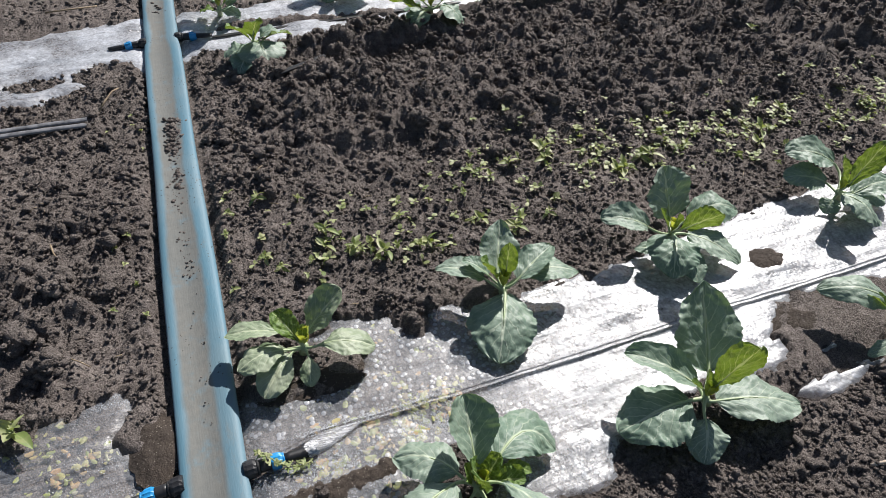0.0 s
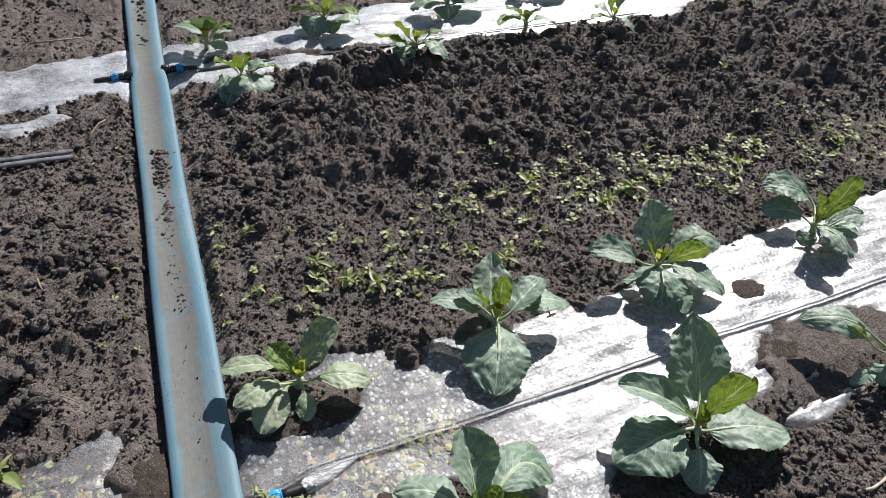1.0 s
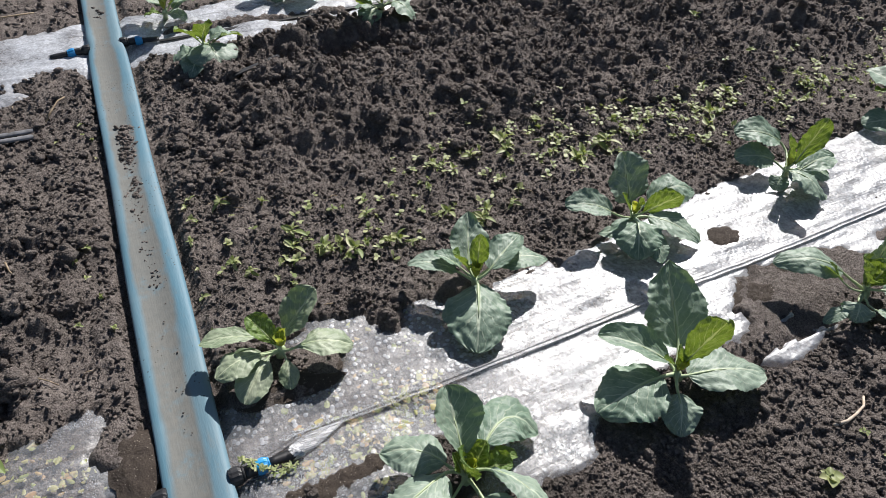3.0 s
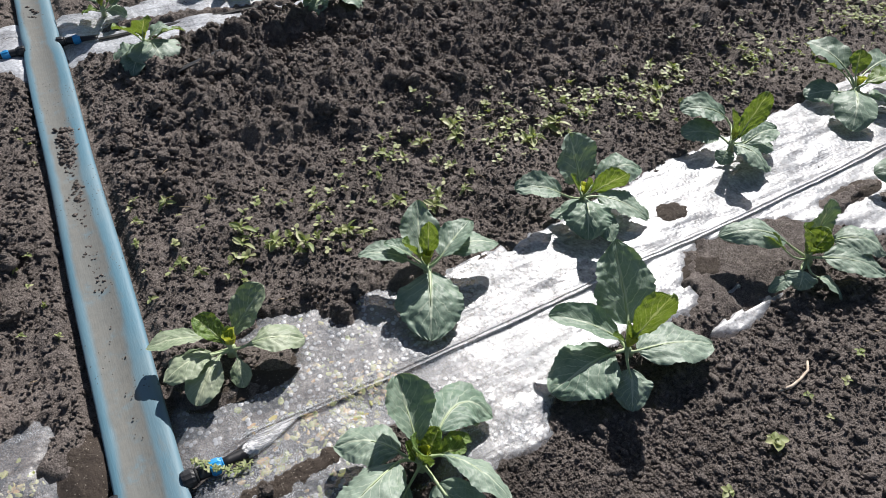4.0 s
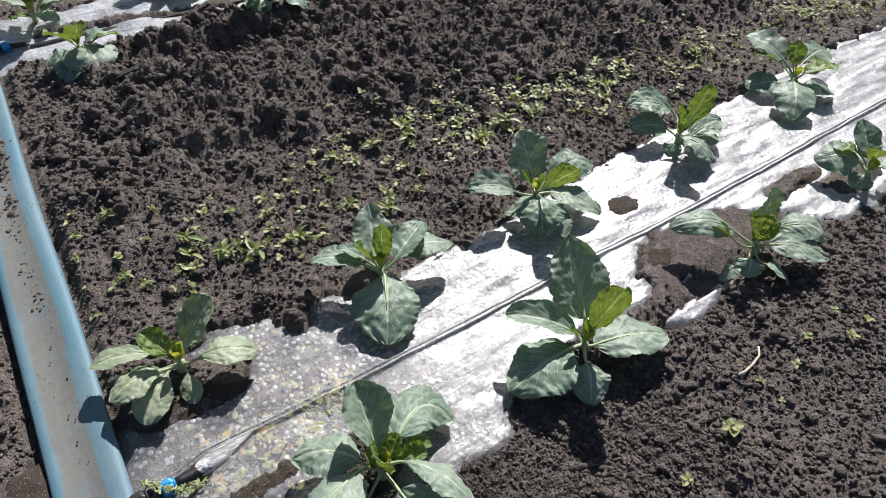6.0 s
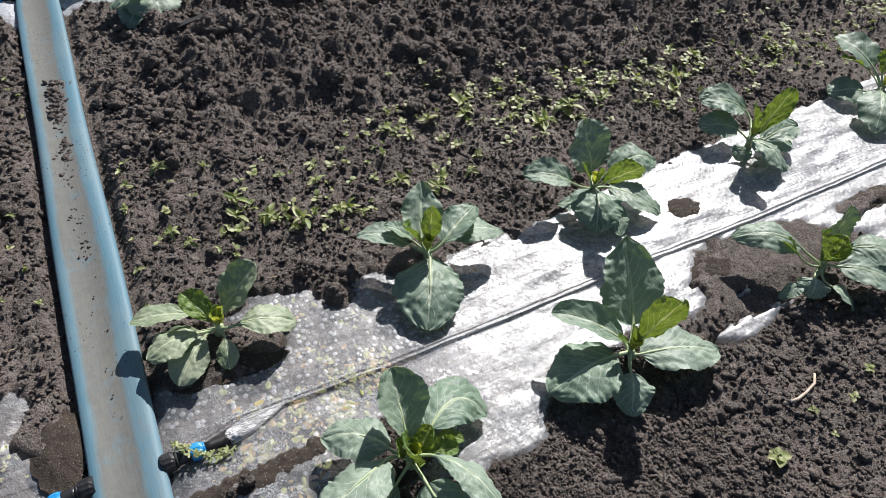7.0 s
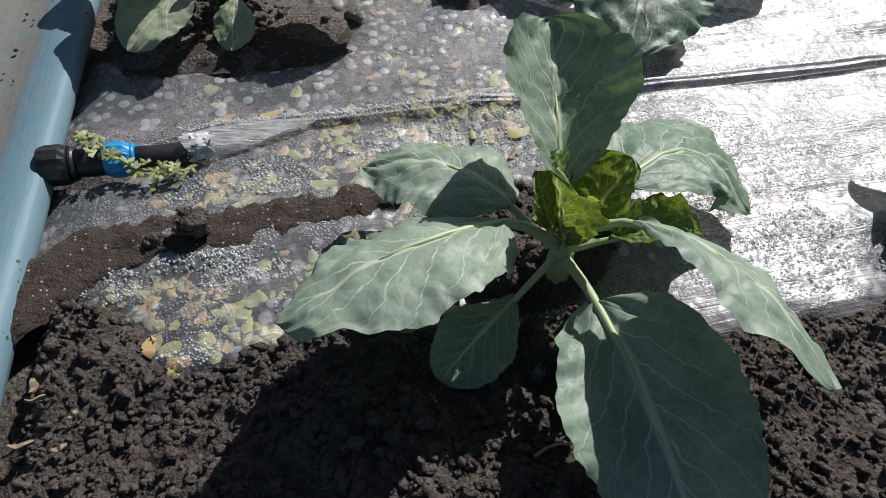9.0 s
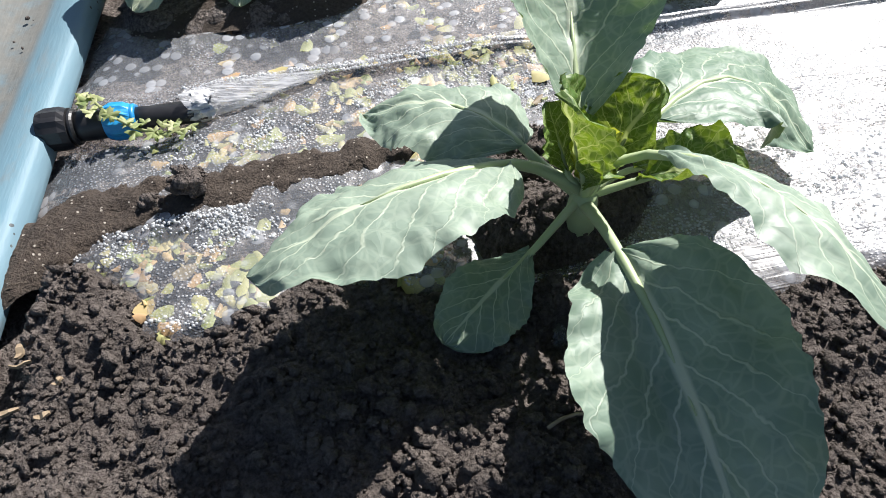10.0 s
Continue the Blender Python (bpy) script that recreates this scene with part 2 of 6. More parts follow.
def film_material():
    """Thin plastic mulch: clear and beaded with drops towards the hose, further off milky, wrinkled and whitened with
    painted sun glare.
    """
    m = Mat("plastic_mulch_film")
    co = m.node("TexCoord").outputs["Object"]
    x = m.node("SeparateXYZ", {0: co}).outputs[0]
    streak = m.noise(m.node("VectorMath", {0: co, 1: (5, 170, 1)}, operation="MULTIPLY").outputs[0], 1.0, 4, 0.6)
    patch = m.noise(co, 9, 4, 0.6)
    y = m.node("SeparateXYZ", {0: co}).outputs[1]
    drops = m.cells(co, 560)
    bead = m.math("SUBTRACT", 1.0, m.ramp(drops, 0.16, 0.52), clamp=True)
    # where the film is wet and beaded
    zone = m.math("ADD", m.noise(co, 22, 3, 0.6), m.math("MULTIPLY", m.math("SUBTRACT", 1.0, m.ramp(y, 0.515, 0.54), clamp=True), 0.10))
    zone = m.ramp(m.math("ADD", zone, m.math("MULTIPLY", m.ramp(m.math("ABSOLUTE", m.math("SUBTRACT", y, 0.519)), 0.014, 0.004), 0.16)), 0.55, 0.63)
    bead = m.math("MULTIPLY", m.math("MULTIPLY", bead, zone), m.math("SUBTRACT", 1.0, m.math("MULTIPLY", m.ramp(x, 0.38, 0.75), 0.85)))
    pools = m.math("MULTIPLY", m.math("SUBTRACT", 1.0, m.ramp(m.cells(co, 105), 0.30, 0.46), clamp=True), m.math("SUBTRACT", 1.0, zone, clamp=True))
    pools = m.math("MULTIPLY", m.math("MULTIPLY", pools, m.ramp(x, -0.26, -0.18)), m.math("ADD", 0.25, m.math("MULTIPLY", m.node("SeparateColor", {0: m.cells(co, 105, "Color")}).outputs[0], 0.75)))
    x = m.math("ADD", x, m.math("MULTIPLY", m.ramp(y, 1.2, 1.4), 0.9))
    # whiter towards +x, where sun glare on the film is put into the opacity
    whiteness = m.ramp(m.math("ADD", m.math("ADD", x, m.math("MULTIPLY", patch, 0.5)), m.math("MULTIPLY", streak, 0.3)), 0.42, 1.05)
    whiteness = m.math("ADD", m.math("ADD", 0.15, m.math("MULTIPLY", m.ramp(y, 1.2, 1.4), m.math("MULTIPLY", m.ramp(patch, 0.35, 0.6), 0.35))), m.math("MULTIPLY", whiteness, 0.24))
    mottle = m.math("ADD", m.ramp(m.noise(co, 75, 4, 0.6), 0.42, 0.56), m.ramp(m.noise(co, 190, 3, 0.6), 0.45, 0.6))
    whiteness = m.math("ADD", whiteness, m.math("MULTIPLY", m.math("SUBTRACT", mottle, 1.0), m.math("MULTIPLY", m.ramp(x, 0.1, 0.4), 0.17)))
    whiteness = m.math("ADD", whiteness, m.math("MULTIPLY", bead, 0.22))
    whiteness = m.math("ADD", whiteness, m.math("MULTIPLY", m.math("MULTIPLY", pools, 0.40), m.math("SUBTRACT", 1.0, m.math("MULTIPLY", m.ramp(x, 0.40, 0.80), 0.7))))
    whiteness = m.math("ADD", whiteness, m.math("MULTIPLY", m.math("SUBTRACT", streak, 0.5), m.math("ADD", 0.08, m.math("MULTIPLY", m.ramp(x, -0.18, -0.26), 0.45))), clamp=True)
    pebble = m.math("SUBTRACT", 1.0, m.ramp(m.cells(co, 105), 0.15, 0.55), clamp=True)
    h = m.math("ADD", m.math("ADD", m.math("MULTIPLY", streak, 0.44), m.math("MULTIPLY", pebble, 0.35)), m.math("MULTIPLY", bead, 0.55))
    nrm = m.bump(h, 0.34, 0.004)
    nrm = m.bump(m.noise(co, 55, 3, 0.5), 0.26, 0.006, nrm)
    c = m.mix(m.noise(co, 40, 4), rgb(0.51, 0.535, 0.58), rgb(0.67, 0.695, 0.74))
    c = m.mix(m.math("MULTIPLY", m.ramp(streak, 0.52, 0.32), 0.06), c, rgb(0.26, 0.26, 0.28))
    # mud washed and splashed over the film
    mud = m.ramp(m.noise(co, 7, 5, 0.7), 0.56, 0.70)
    mud = m.math("ADD", m.math("MULTIPLY", mud, 0.45), m.math("MULTIPLY", m.math("LESS_THAN", m.cells(co, 95), 0.10), m.ramp(m.noise(co, 12, 2), 0.45, 0.6)), clamp=True)
    c = m.mix(mud, c, rgb(0.17, 0.145, 0.12))
    line = m.ramp(m.noise(m.node("VectorMath", {0: co, 1: (2.2, 420, 1)}, operation="MULTIPLY").outputs[0], 1.0, 3, 0.6), 0.50, 0.66)
    c = m.mix(m.math("MULTIPLY", line, m.math("MULTIPLY", m.ramp(patch, 0.46, 0.62), 0.10)), c, rgb(0.25, 0.25, 0.27))
    nrm = m.bump(line, 0.20, 0.002, nrm)
    face = m.skin(c, 0.29, nrm, Specular_IOR_Level=0.55)
    # both sides of the thin film throw back the sun
    rough = m.math("ADD", 0.42, m.math("MULTIPLY", m.ramp(patch, 0.35, 0.65), 0.14))
    gloss = m.node("BsdfGlossy", {"Color": rgb(0.95, 0.95, 0.95), "Roughness": rough, "Normal": nrm}).outputs[0]
    body = m.node("MixShader", {0: whiteness, 1: m.node("BsdfTransparent").outputs[0], 2: face}).outputs[0]
    front = m.math("SUBTRACT", 1.0, m.ramp(y, 0.505, 0.525), clamp=True)
    # gloss raised by position towards +x and the front, to place the glare
    sheen = m.math("ADD", 0.058, m.math("MULTIPLY", m.ramp(x, 0.1, 0.45), m.math("MULTIPLY", m.math("ADD", 0.070, m.math("MULTIPLY", front, 0.030)), m.math("SUBTRACT", 1.0, m.math("MULTIPLY", m.ramp(y, 1.2, 1.4), 0.6)))))
    return m.surface(m.node("MixShader", {0: sheen, 1: body, 2: gloss}).outputs[0])


FILM = film_material()


def silt_material():
    m = Mat("fine_silt")
    co = m.node("TexCoord").outputs["Object"]
    fine = m.noise(co, 500, 4, 0.7)
    c = m.mix(m.ramp(fine, 0.3, 0.7), rgb(0.044, 0.034, 0.027), rgb(0.086, 0.067, 0.053))
    c = m.mix(m.math("MULTIPLY", m.ramp(m.noise(co, 30, 4), 0.45, 0.7), 0.5), c, rgb(0.05, 0.04, 0.034))
    grit = m.math("LESS_THAN", m.cells(co, 360), 0.24)
    keep = m.math("GREATER_THAN", m.node("SeparateColor", {0: m.cells(co, 360, "Color")}).outputs[0], 0.80)
    c = m.mix(m.math("MULTIPLY", m.math("MULTIPLY", grit, keep), 0.8), c, rgb(0.44, 0.40, 0.34))
    return m.surface(m.skin(c, 0.85, m.bump(m.math("ADD", fine, m.noise(co, 130, 4, 0.7)), 0.9, 0.003), Specular_IOR_Level=0.3))


SILT = silt_material()


def plain_material(name, a, b, rough, scale=80, bump=0.2, metal=0.0):
    m = Mat(name)
    co = m.node("TexCoord").outputs["Object"]
    n = m.noise(co, scale, 4, 0.6)
    return m.surface(m.skin(m.mix(m.ramp(n, 0.3, 0.7), a, b), rough, m.bump(n, bump, 0.001), Metallic=metal))


BLACK = plain_material("black_plastic", rgb(0.012, 0.012, 0.014), rgb(0.03, 0.03, 0.032), 0.4)
OLD_TAPE = plain_material("weathered_drip_tape", rgb(0.10, 0.10, 0.105), rgb(0.26, 0.26, 0.27), 0.4, 50)
TAPE = plain_material("drip_tape_plastic", rgb(0.016, 0.016, 0.018), rgb(0.05, 0.048, 0.046), 0.35, 50)
BLUE = plain_material("blue_nut_plastic", rgb(0.01, 0.22, 0.55), rgb(0.03, 0.30, 0.62), 0.35)
FROST = plain_material("frosted_film", rgb(0.55, 0.55, 0.56), rgb(0.78, 0.78, 0.79), 0.25, 260, 0.8)
def sleeve_material():
    m = Mat("film_sleeve")
    co = m.node("TexCoord").outputs["Object"]
    streak = m.noise(m.node("VectorMath", {0: co, 1: (40, 700, 300)}, operation="MULTIPLY").outputs[0], 1.0, 3)
    face = m.skin(rgb(0.50, 0.51, 0.53), 0.22, m.bump(streak, 0.5, 0.002), Specular_IOR_Level=0.7)
    return m.surface(m.node("MixShader", {0: m.math("ADD", 0.25, m.math("MULTIPLY", m.ramp(streak, 0.4, 0.65), 0.5)), 1: m.node("BsdfTransparent").outputs[0], 2: face}).outputs[0])


SLEEVE = sleeve_material()
PALE = plain_material("pale_root", rgb(0.46, 0.37, 0.28), rgb(0.62, 0.53, 0.43), 0.7)
STRAW = plain_material("dry_straw", rgb(0.22, 0.16, 0.10), rgb(0.42, 0.33, 0.22), 0.8)


# ---- shape helpers ----
def lattice(ix, iy, seed):
    """A repeatable random number in 0..1 for every whole x and y."""
    h = np.sin(ix * 127.1 + iy * 311.7 + seed * 74.7) * 43758.5453
    return h - np.floor(h)


def ripple(x, y, size, seed):
    """Smooth noise, about -1..1, with bumps of that size."""
    x, y = x / size, y / size
    ix, iy = np.floor(x), np.floor(y)
    fx, fy = x - ix, y - iy
    fx, fy = fx * fx * (3 - 2 * fx), fy * fy * (3 - 2 * fy)
    a, b = lattice(ix, iy, seed), lattice(ix + 1, iy, seed)
    c, d = lattice(ix, iy + 1, seed), lattice(ix + 1, iy + 1, seed)
    return ((a + (b - a) * fx) * (1 - fy) + (c + (d - c) * fx) * fy) * 2 - 1


def lumps(x, y, size, seed, share):
    """Round clods of that size, 0..1 high; share: how many of the cells hold one."""
    wx, wy = ripple(x, y, size * 0.45, seed + 7), ripple(x, y, size * 0.45, seed + 8)
    x, y = x / size + 0.17 * wx, y / size + 0.17 * wy
    ix, iy = np.floor(x), np.floor(y)
    top = np.zeros_like(x)
    for dx in (-1, 0, 1):
        for dy in (-1, 0, 1):
            cx, cy = ix + dx, iy + dy
            px, py = cx + lattice(cx, cy, seed), cy + lattice(cx, cy, seed + 1)
            r = 0.35 + 0.5 * lattice(cx, cy, seed + 2)
            on = lattice(cx, cy, seed + 3) < share
            d2 = ((x - px) ** 2 + (y - py) ** 2) / r**2
            top = np.maximum(top, np.where(on, np.clip(1 - d2, 0, 1) ** (1.15 if size > 0.015 else 0.85) * r, 0))
    return top


def step(v, a, b):
    k = np.clip((v - a) / (b - a), 0, 1)
    return k * k * (3 - 2 * k)


def blob(x, y, cx, cy, rx, ry, soft=0.35):
    """1 inside an ellipse, 0 outside."""
    return 1 - step(np.hypot((x - cx) / rx, (y - cy) / ry), 1 - soft, 1 + soft)


def mesh_of(name, verts, faces, material, smooth=True, uvs=None):
    me = bpy.data.meshes.new(name)
    me.from_pydata([tuple(v) for v in verts], [], [tuple(f) for f in faces])
    if smooth:
        me.polygons.foreach_set("use_smooth", [True] * len(me.polygons))
    if uvs is not None:
        lay = me.uv_layers.new(name="UVMap")
        idx = np.empty(len(me.loops), int)
        me.loops.foreach_get("vertex_index", idx)
        lay.data.foreach_set("uv", np.asarray(uvs, float)[idx].ravel())
    me.materials.append(material)
    return me


def grid_faces(nx, ny, base=0):
    i = np.arange(nx - 1)[:, None] * ny + np.arange(ny - 1)[None, :] + base
    return np.stack([i, i + ny, i + ny + 1, i + 1], -1).reshape(-1, 4)


def sheet(name, x, y, z, material, uvs=None):
    nx, ny = x.shape
    v = np.stack([x, y, z], -1).reshape(-1, 3)
    return mesh_of(name, v.tolist(), grid_faces(nx, ny).tolist(), material, True, uvs)


def tube(points, radii, sides=10):
    """Verts and faces of a round tube along points, closed at both ends."""
    pts = [Vector(p) for p in points]
    verts, faces = [], []
    for i, p in enumerate(pts):
        t = (pts[min(i + 1, len(pts) - 1)] - pts[max(i - 1, 0)]).normalized()
        a = t.cross(Vector((0, 0, 1)) if abs(t.z) < 0.9 else Vector((1, 0, 0))).normalized()
        b = t.cross(a)
        for k in range(sides):
            w = 2 * math.pi * k / sides
            verts.append(p + (a * math.cos(w) + b * math.sin(w)) * radii[i])
    for i in range(len(pts) - 1):
        for k in range(sides):
            j = (k + 1) % sides
            faces.append((i * sides + k, i * sides + j, (i + 1) * sides + j, (i + 1) * sides + k))
    faces.append(tuple(range(sides))[::-1])
    faces.append(tuple((len(pts) - 1) * sides + k for k in range(sides)))
    return verts, faces


def joined(name, verts, faces, material, smooth=False):
    """A mesh from number arrays of triangles."""
    me = bpy.data.meshes.new(name)
    me.vertices.add(len(verts))
    me.vertices.foreach_set("co", verts.astype(np.float32).ravel())
    me.loops.add(faces.size)
    me.loops.foreach_set("vertex_index", faces.astype(np.int32).ravel())
    me.polygons.add(len(faces))
    me.polygons.foreach_set("loop_start", np.arange(0, faces.size, 3, dtype=np.int32))
    if smooth:
        me.polygons.foreach_set("use_smooth", [True] * len(faces))
    me.update(calc_edges=True)
    me.materials.append(material)
    return me


def part(name, me, parent, label=""):
    ob = new(name, me)
    ob.parent = parent
    return tagged(ob, label) if label else ob


# ---- the lie of the land ----
def hose_x(y):
    return -0.1845 + (y - 0.6) * 0.018


def film_edges(x):
    """The lower and upper edge of the bare film on the near bed."""
    lo = np.interp(x, [-0.6, -0.3, -0.13, -0.10, -0.06, -0.025, 0.02, 0.1, 0.2, 0.33, 0.42, 0.62, 0.7, 0.85, 1.14, 1.6, 2.5],
                   [0.36, 0.38, 0.40, 0.375, 0.342, 0.35, 0.362, 0.335, 0.32, 0.325, 0.37, 0.38, 0.34, 0.31, 0.33, 0.35, 0.36])
    hi = np.interp(x, [-0.6, -0.42, -0.30, -0.23, -0.14, -0.06, 0.025, 0.15, 0.3, 0.46, 0.7, 0.9, 1.33, 1.82, 3.0],
                   [0.61, 0.63, 0.675, 0.58, 0.60, 0.66, 0.705, 0.682, 0.662, 0.66, 0.685, 0.715, 0.740, 0.78, 0.8])
    return lo, hi


def soil_edge(x):
    """How far the soil reaches up over the near film."""
    return np.interp(x, [-0.6, -0.3, -0.13, -0.10, -0.06, -0.025, 0.02, 0.1, 0.2, 0.315, 0.335, 0.38, 0.57, 0.60, 0.69, 0.70, 0.75, 0.80, 0.98, 1.03, 1.08, 1.16, 1.3, 1.6, 2.5],
                     [0.36, 0.38, 0.40, 0.375, 0.342, 0.35, 0.362, 0.335, 0.32, 0.318, 0.36, 0.395, 0.405, 0.385, 0.398, 0.445, 0.492, 0.503, 0.495, 0.44, 0.405, 0.335, 0.33, 0.36, 0.36])


def far_edges(x):
    lo = np.interp(x, [-0.6, -0.49, -0.23, -0.07, 0.4, 0.7, 1.58, 1.74, 2.25, 4], [1.52, 1.53, 1.62, 1.66, 1.71, 1.76, 1.78, 1.87, 1.93, 1.95])
    hi = np.interp(x, [-0.6, -0.51, -0.22, 0.085, 0.53, 1.2, 4], [1.85, 1.86, 1.92, 1.906, 2.07, 2.12, 2.2])
    return lo, hi


def bare(x, y):
    """How far the soil lies over the film: 1 buried, 0 bare film."""
    wx, wy = x + 0.012 * ripple(x, y, 0.03, 5), y + 0.012 * ripple(x, y, 0.025, 6) + 0.006 * ripple(x, y, 0.009, 7)
    lo, hi = soil_edge(wx), film_edges(wx)[1]
    near = np.maximum(1 - step(wy, lo - 0.012, lo + 0.012), step(wy, hi - 0.012, hi + 0.012))
    lo, hi = far_edges(wx)
    far = np.maximum(1 - step(wy, lo - 0.02, lo + 0.02), step(wy, hi - 0.02, hi + 0.02))
    c = np.minimum(near, far)
    for cx, cy, rx, ry in ((0.12, 0.392, 0.05, 0.045), (-0.045, 0.625, 0.10, 0.046), (-0.262, 0.60, 0.033, 0.045),
                           (0.28, 0.685, 0.07, 0.035), (0.52, 0.37, 0.07, 0.03),
                           (0.62, 0.70, 0.07, 0.02), (1.19, 0.462, 0.10, 0.022), (1.33, 0.40, 0.09, 0.04), (0.145, 0.66, 0.028, 0.028), (0.02, 0.345, 0.03, 0.02),
                           (0.13, 1.80, 0.13, 0.022), (0.45, 1.775, 0.24, 0.018), (-0.46, 1.62, 0.07, 0.035), (-0.30, 1.62, 0.08, 0.05)):
        c = np.maximum(c, blob(wx, wy, cx, cy, rx, ry))
    # scraps of film left bare in front of the plants
    for cx, cy, rx, ry in ((0.668, 0.334, 0.030, 0.014), (0.73, 0.338, 0.05, 0.007), (0.79, 0.342, 0.045, 0.006), (0.772, 0.399, 0.016, 0.008), (0.106, 0.304, 0.020, 0.008)):
        c = np.minimum(c, 1 - blob(wx, wy, cx, cy, rx, ry))
    return c


def roughness(x, y):
    """How cloddy the soil is."""
    r = 0.46 + 0.8 * step(y, 0.95, 1.25) * (1 - step(y, 1.62, 1.8)) * step(x, -0.1, 0.1)
    r = r + 0.45 * step(y, 0.95, 1.25) * step(x, 0.5, 2.0)
    r = r + 0.65 * (1 - step(x, -0.34, -0.24)) * (1 - step(y, 0.95, 1.2)) * step(y, 0.62, 0.7)
    r = r - 0.10 * (1 - step(y, 0.25, 0.34)) * step(x, -0.16, -0.1)
    r = r + 0.6 * step(y, 2.15, 2.5)
    return r


def soil_height(x, y):
    c = bare(x, y)
    r = roughness(x, y)
    z = 0.010 * ripple(x, y, 0.22, 1) + 0.006 * ripple(x, y, 0.08, 2)
    z = z + 0.022 * step(y, 1.02, 1.3) * (1 - step(y, 1.42, 1.58)) * step(x, -0.12, 0.1)
    z = z - 0.050 * blob(x, y, 0.36, 1.53, 0.22, 0.06, 0.6) + 0.012 * blob(x, y, 0.50, 1.62, 0.42, 0.045, 0.6) + 0.012 * (1 - step(y, 0.2, 0.36))
    z = z + r * (0.030 * lumps(x, y, 0.085, 11, 0.45) + 0.017 * lumps(x, y, 0.036, 15, 0.5) + 0.0095 * lumps(x, y, 0.017, 19, 0.65))
    z = z + (0.5 + 0.5 * r) * (0.005 * lumps(x, y, 0.0105, 23, 0.75) + 0.0028 * lumps(x, y, 0.0058, 35, 0.8)) + 0.0016 * ripple(x, y, 0.0045, 37)
    for cx, cy, h in ((0.125, 0.358, 0.026), (0.50, 0.385, 0.022), (-0.045, 0.655, 0.014), (0.29, 0.66, 0.016)):
        z = z + h * blob(x, y, cx, cy, 0.04, 0.036, 0.6)
    # under the film the bed is pressed flat, and soil lies over its edges and round the plants
    flat = -0.006 + 0.002 * ripple(x, y, 0.03, 3) + 0.003 * lumps(x, y, 0.012, 27, 0.6)
    thin = 0.0115 + 0.10 * z + 0.0015 * lumps(x, y, 0.006, 31, 0.8)
    inside = step(y, 0.36, 0.41) * (1 - step(y, 0.62, 0.68))
    z = np.where(inside > 0, z * (1 - inside) + thin * inside, z)
    z = z * c + flat * (1 - c)
    # the hose lies in a shallow bed
    d = np.abs(x - hose_x(y))
    z = z * step(d, 0.045, 0.07) - 0.008 * (1 - step(d, 0.045, 0.07))
    return z


def spaced(parts):
    return np.concatenate([np.arange(a, b, s) for a, b, s in parts])


def ground_mesh():
    gx = spaced([(-0.62, -0.26, 0.0052), (-0.26, 0.56, 0.0034), (0.56, 1.1, 0.0054), (1.1, 2.4, 0.012), (2.4, 5, 0.04)])
    gx = np.concatenate([-0.62 - np.geomspace(0.02, 80, 26)[::-1], gx, 5 + np.geomspace(0.1, 80, 22)])
    gy = spaced([(-0.05, 0.16, 0.0048), (0.16, 0.5, 0.0026), (0.5, 1.2, 0.0051), (1.2, 1.8, 0.0068), (1.8, 2.2, 0.01), (2.2, 3.0, 0.016), (3.0, 3.4, 0.04)])
    gy = np.concatenate([-0.05 - np.geomspace(0.02, 80, 26)[::-1], gy, 3.4 + np.geomspace(0.08, 80, 24)])
    x, y = np.meshgrid(gx, gy, indexing="ij")
    # further off, worn flat and gently uneven
    near = step(x, -1.6, -0.62) * (1 - step(x, 2.4, 4.6)) * step(y, -0.7, -0.05) * (1 - step(y, 3.0, 4.0))
    smooth = -0.004 + (0.008 * ripple(x, y, 0.5, 81) + 0.03 * ripple(x, y, 2.5, 82) * (1 - near)) * step(bare(x, y), 0.3, 0.9)
    return sheet("ground", x, y, soil_height(x, y) * near + np.minimum(smooth, 0.01) * (1 - near), SOIL)


ground = tagged(new("ground", ground_mesh()), "dark crumbly moist garden soil with clods and ridges", "soil", kind="structure")


def ground_z(x, y):
    return float(soil_height(np.array([x]), np.array([y]))[0])


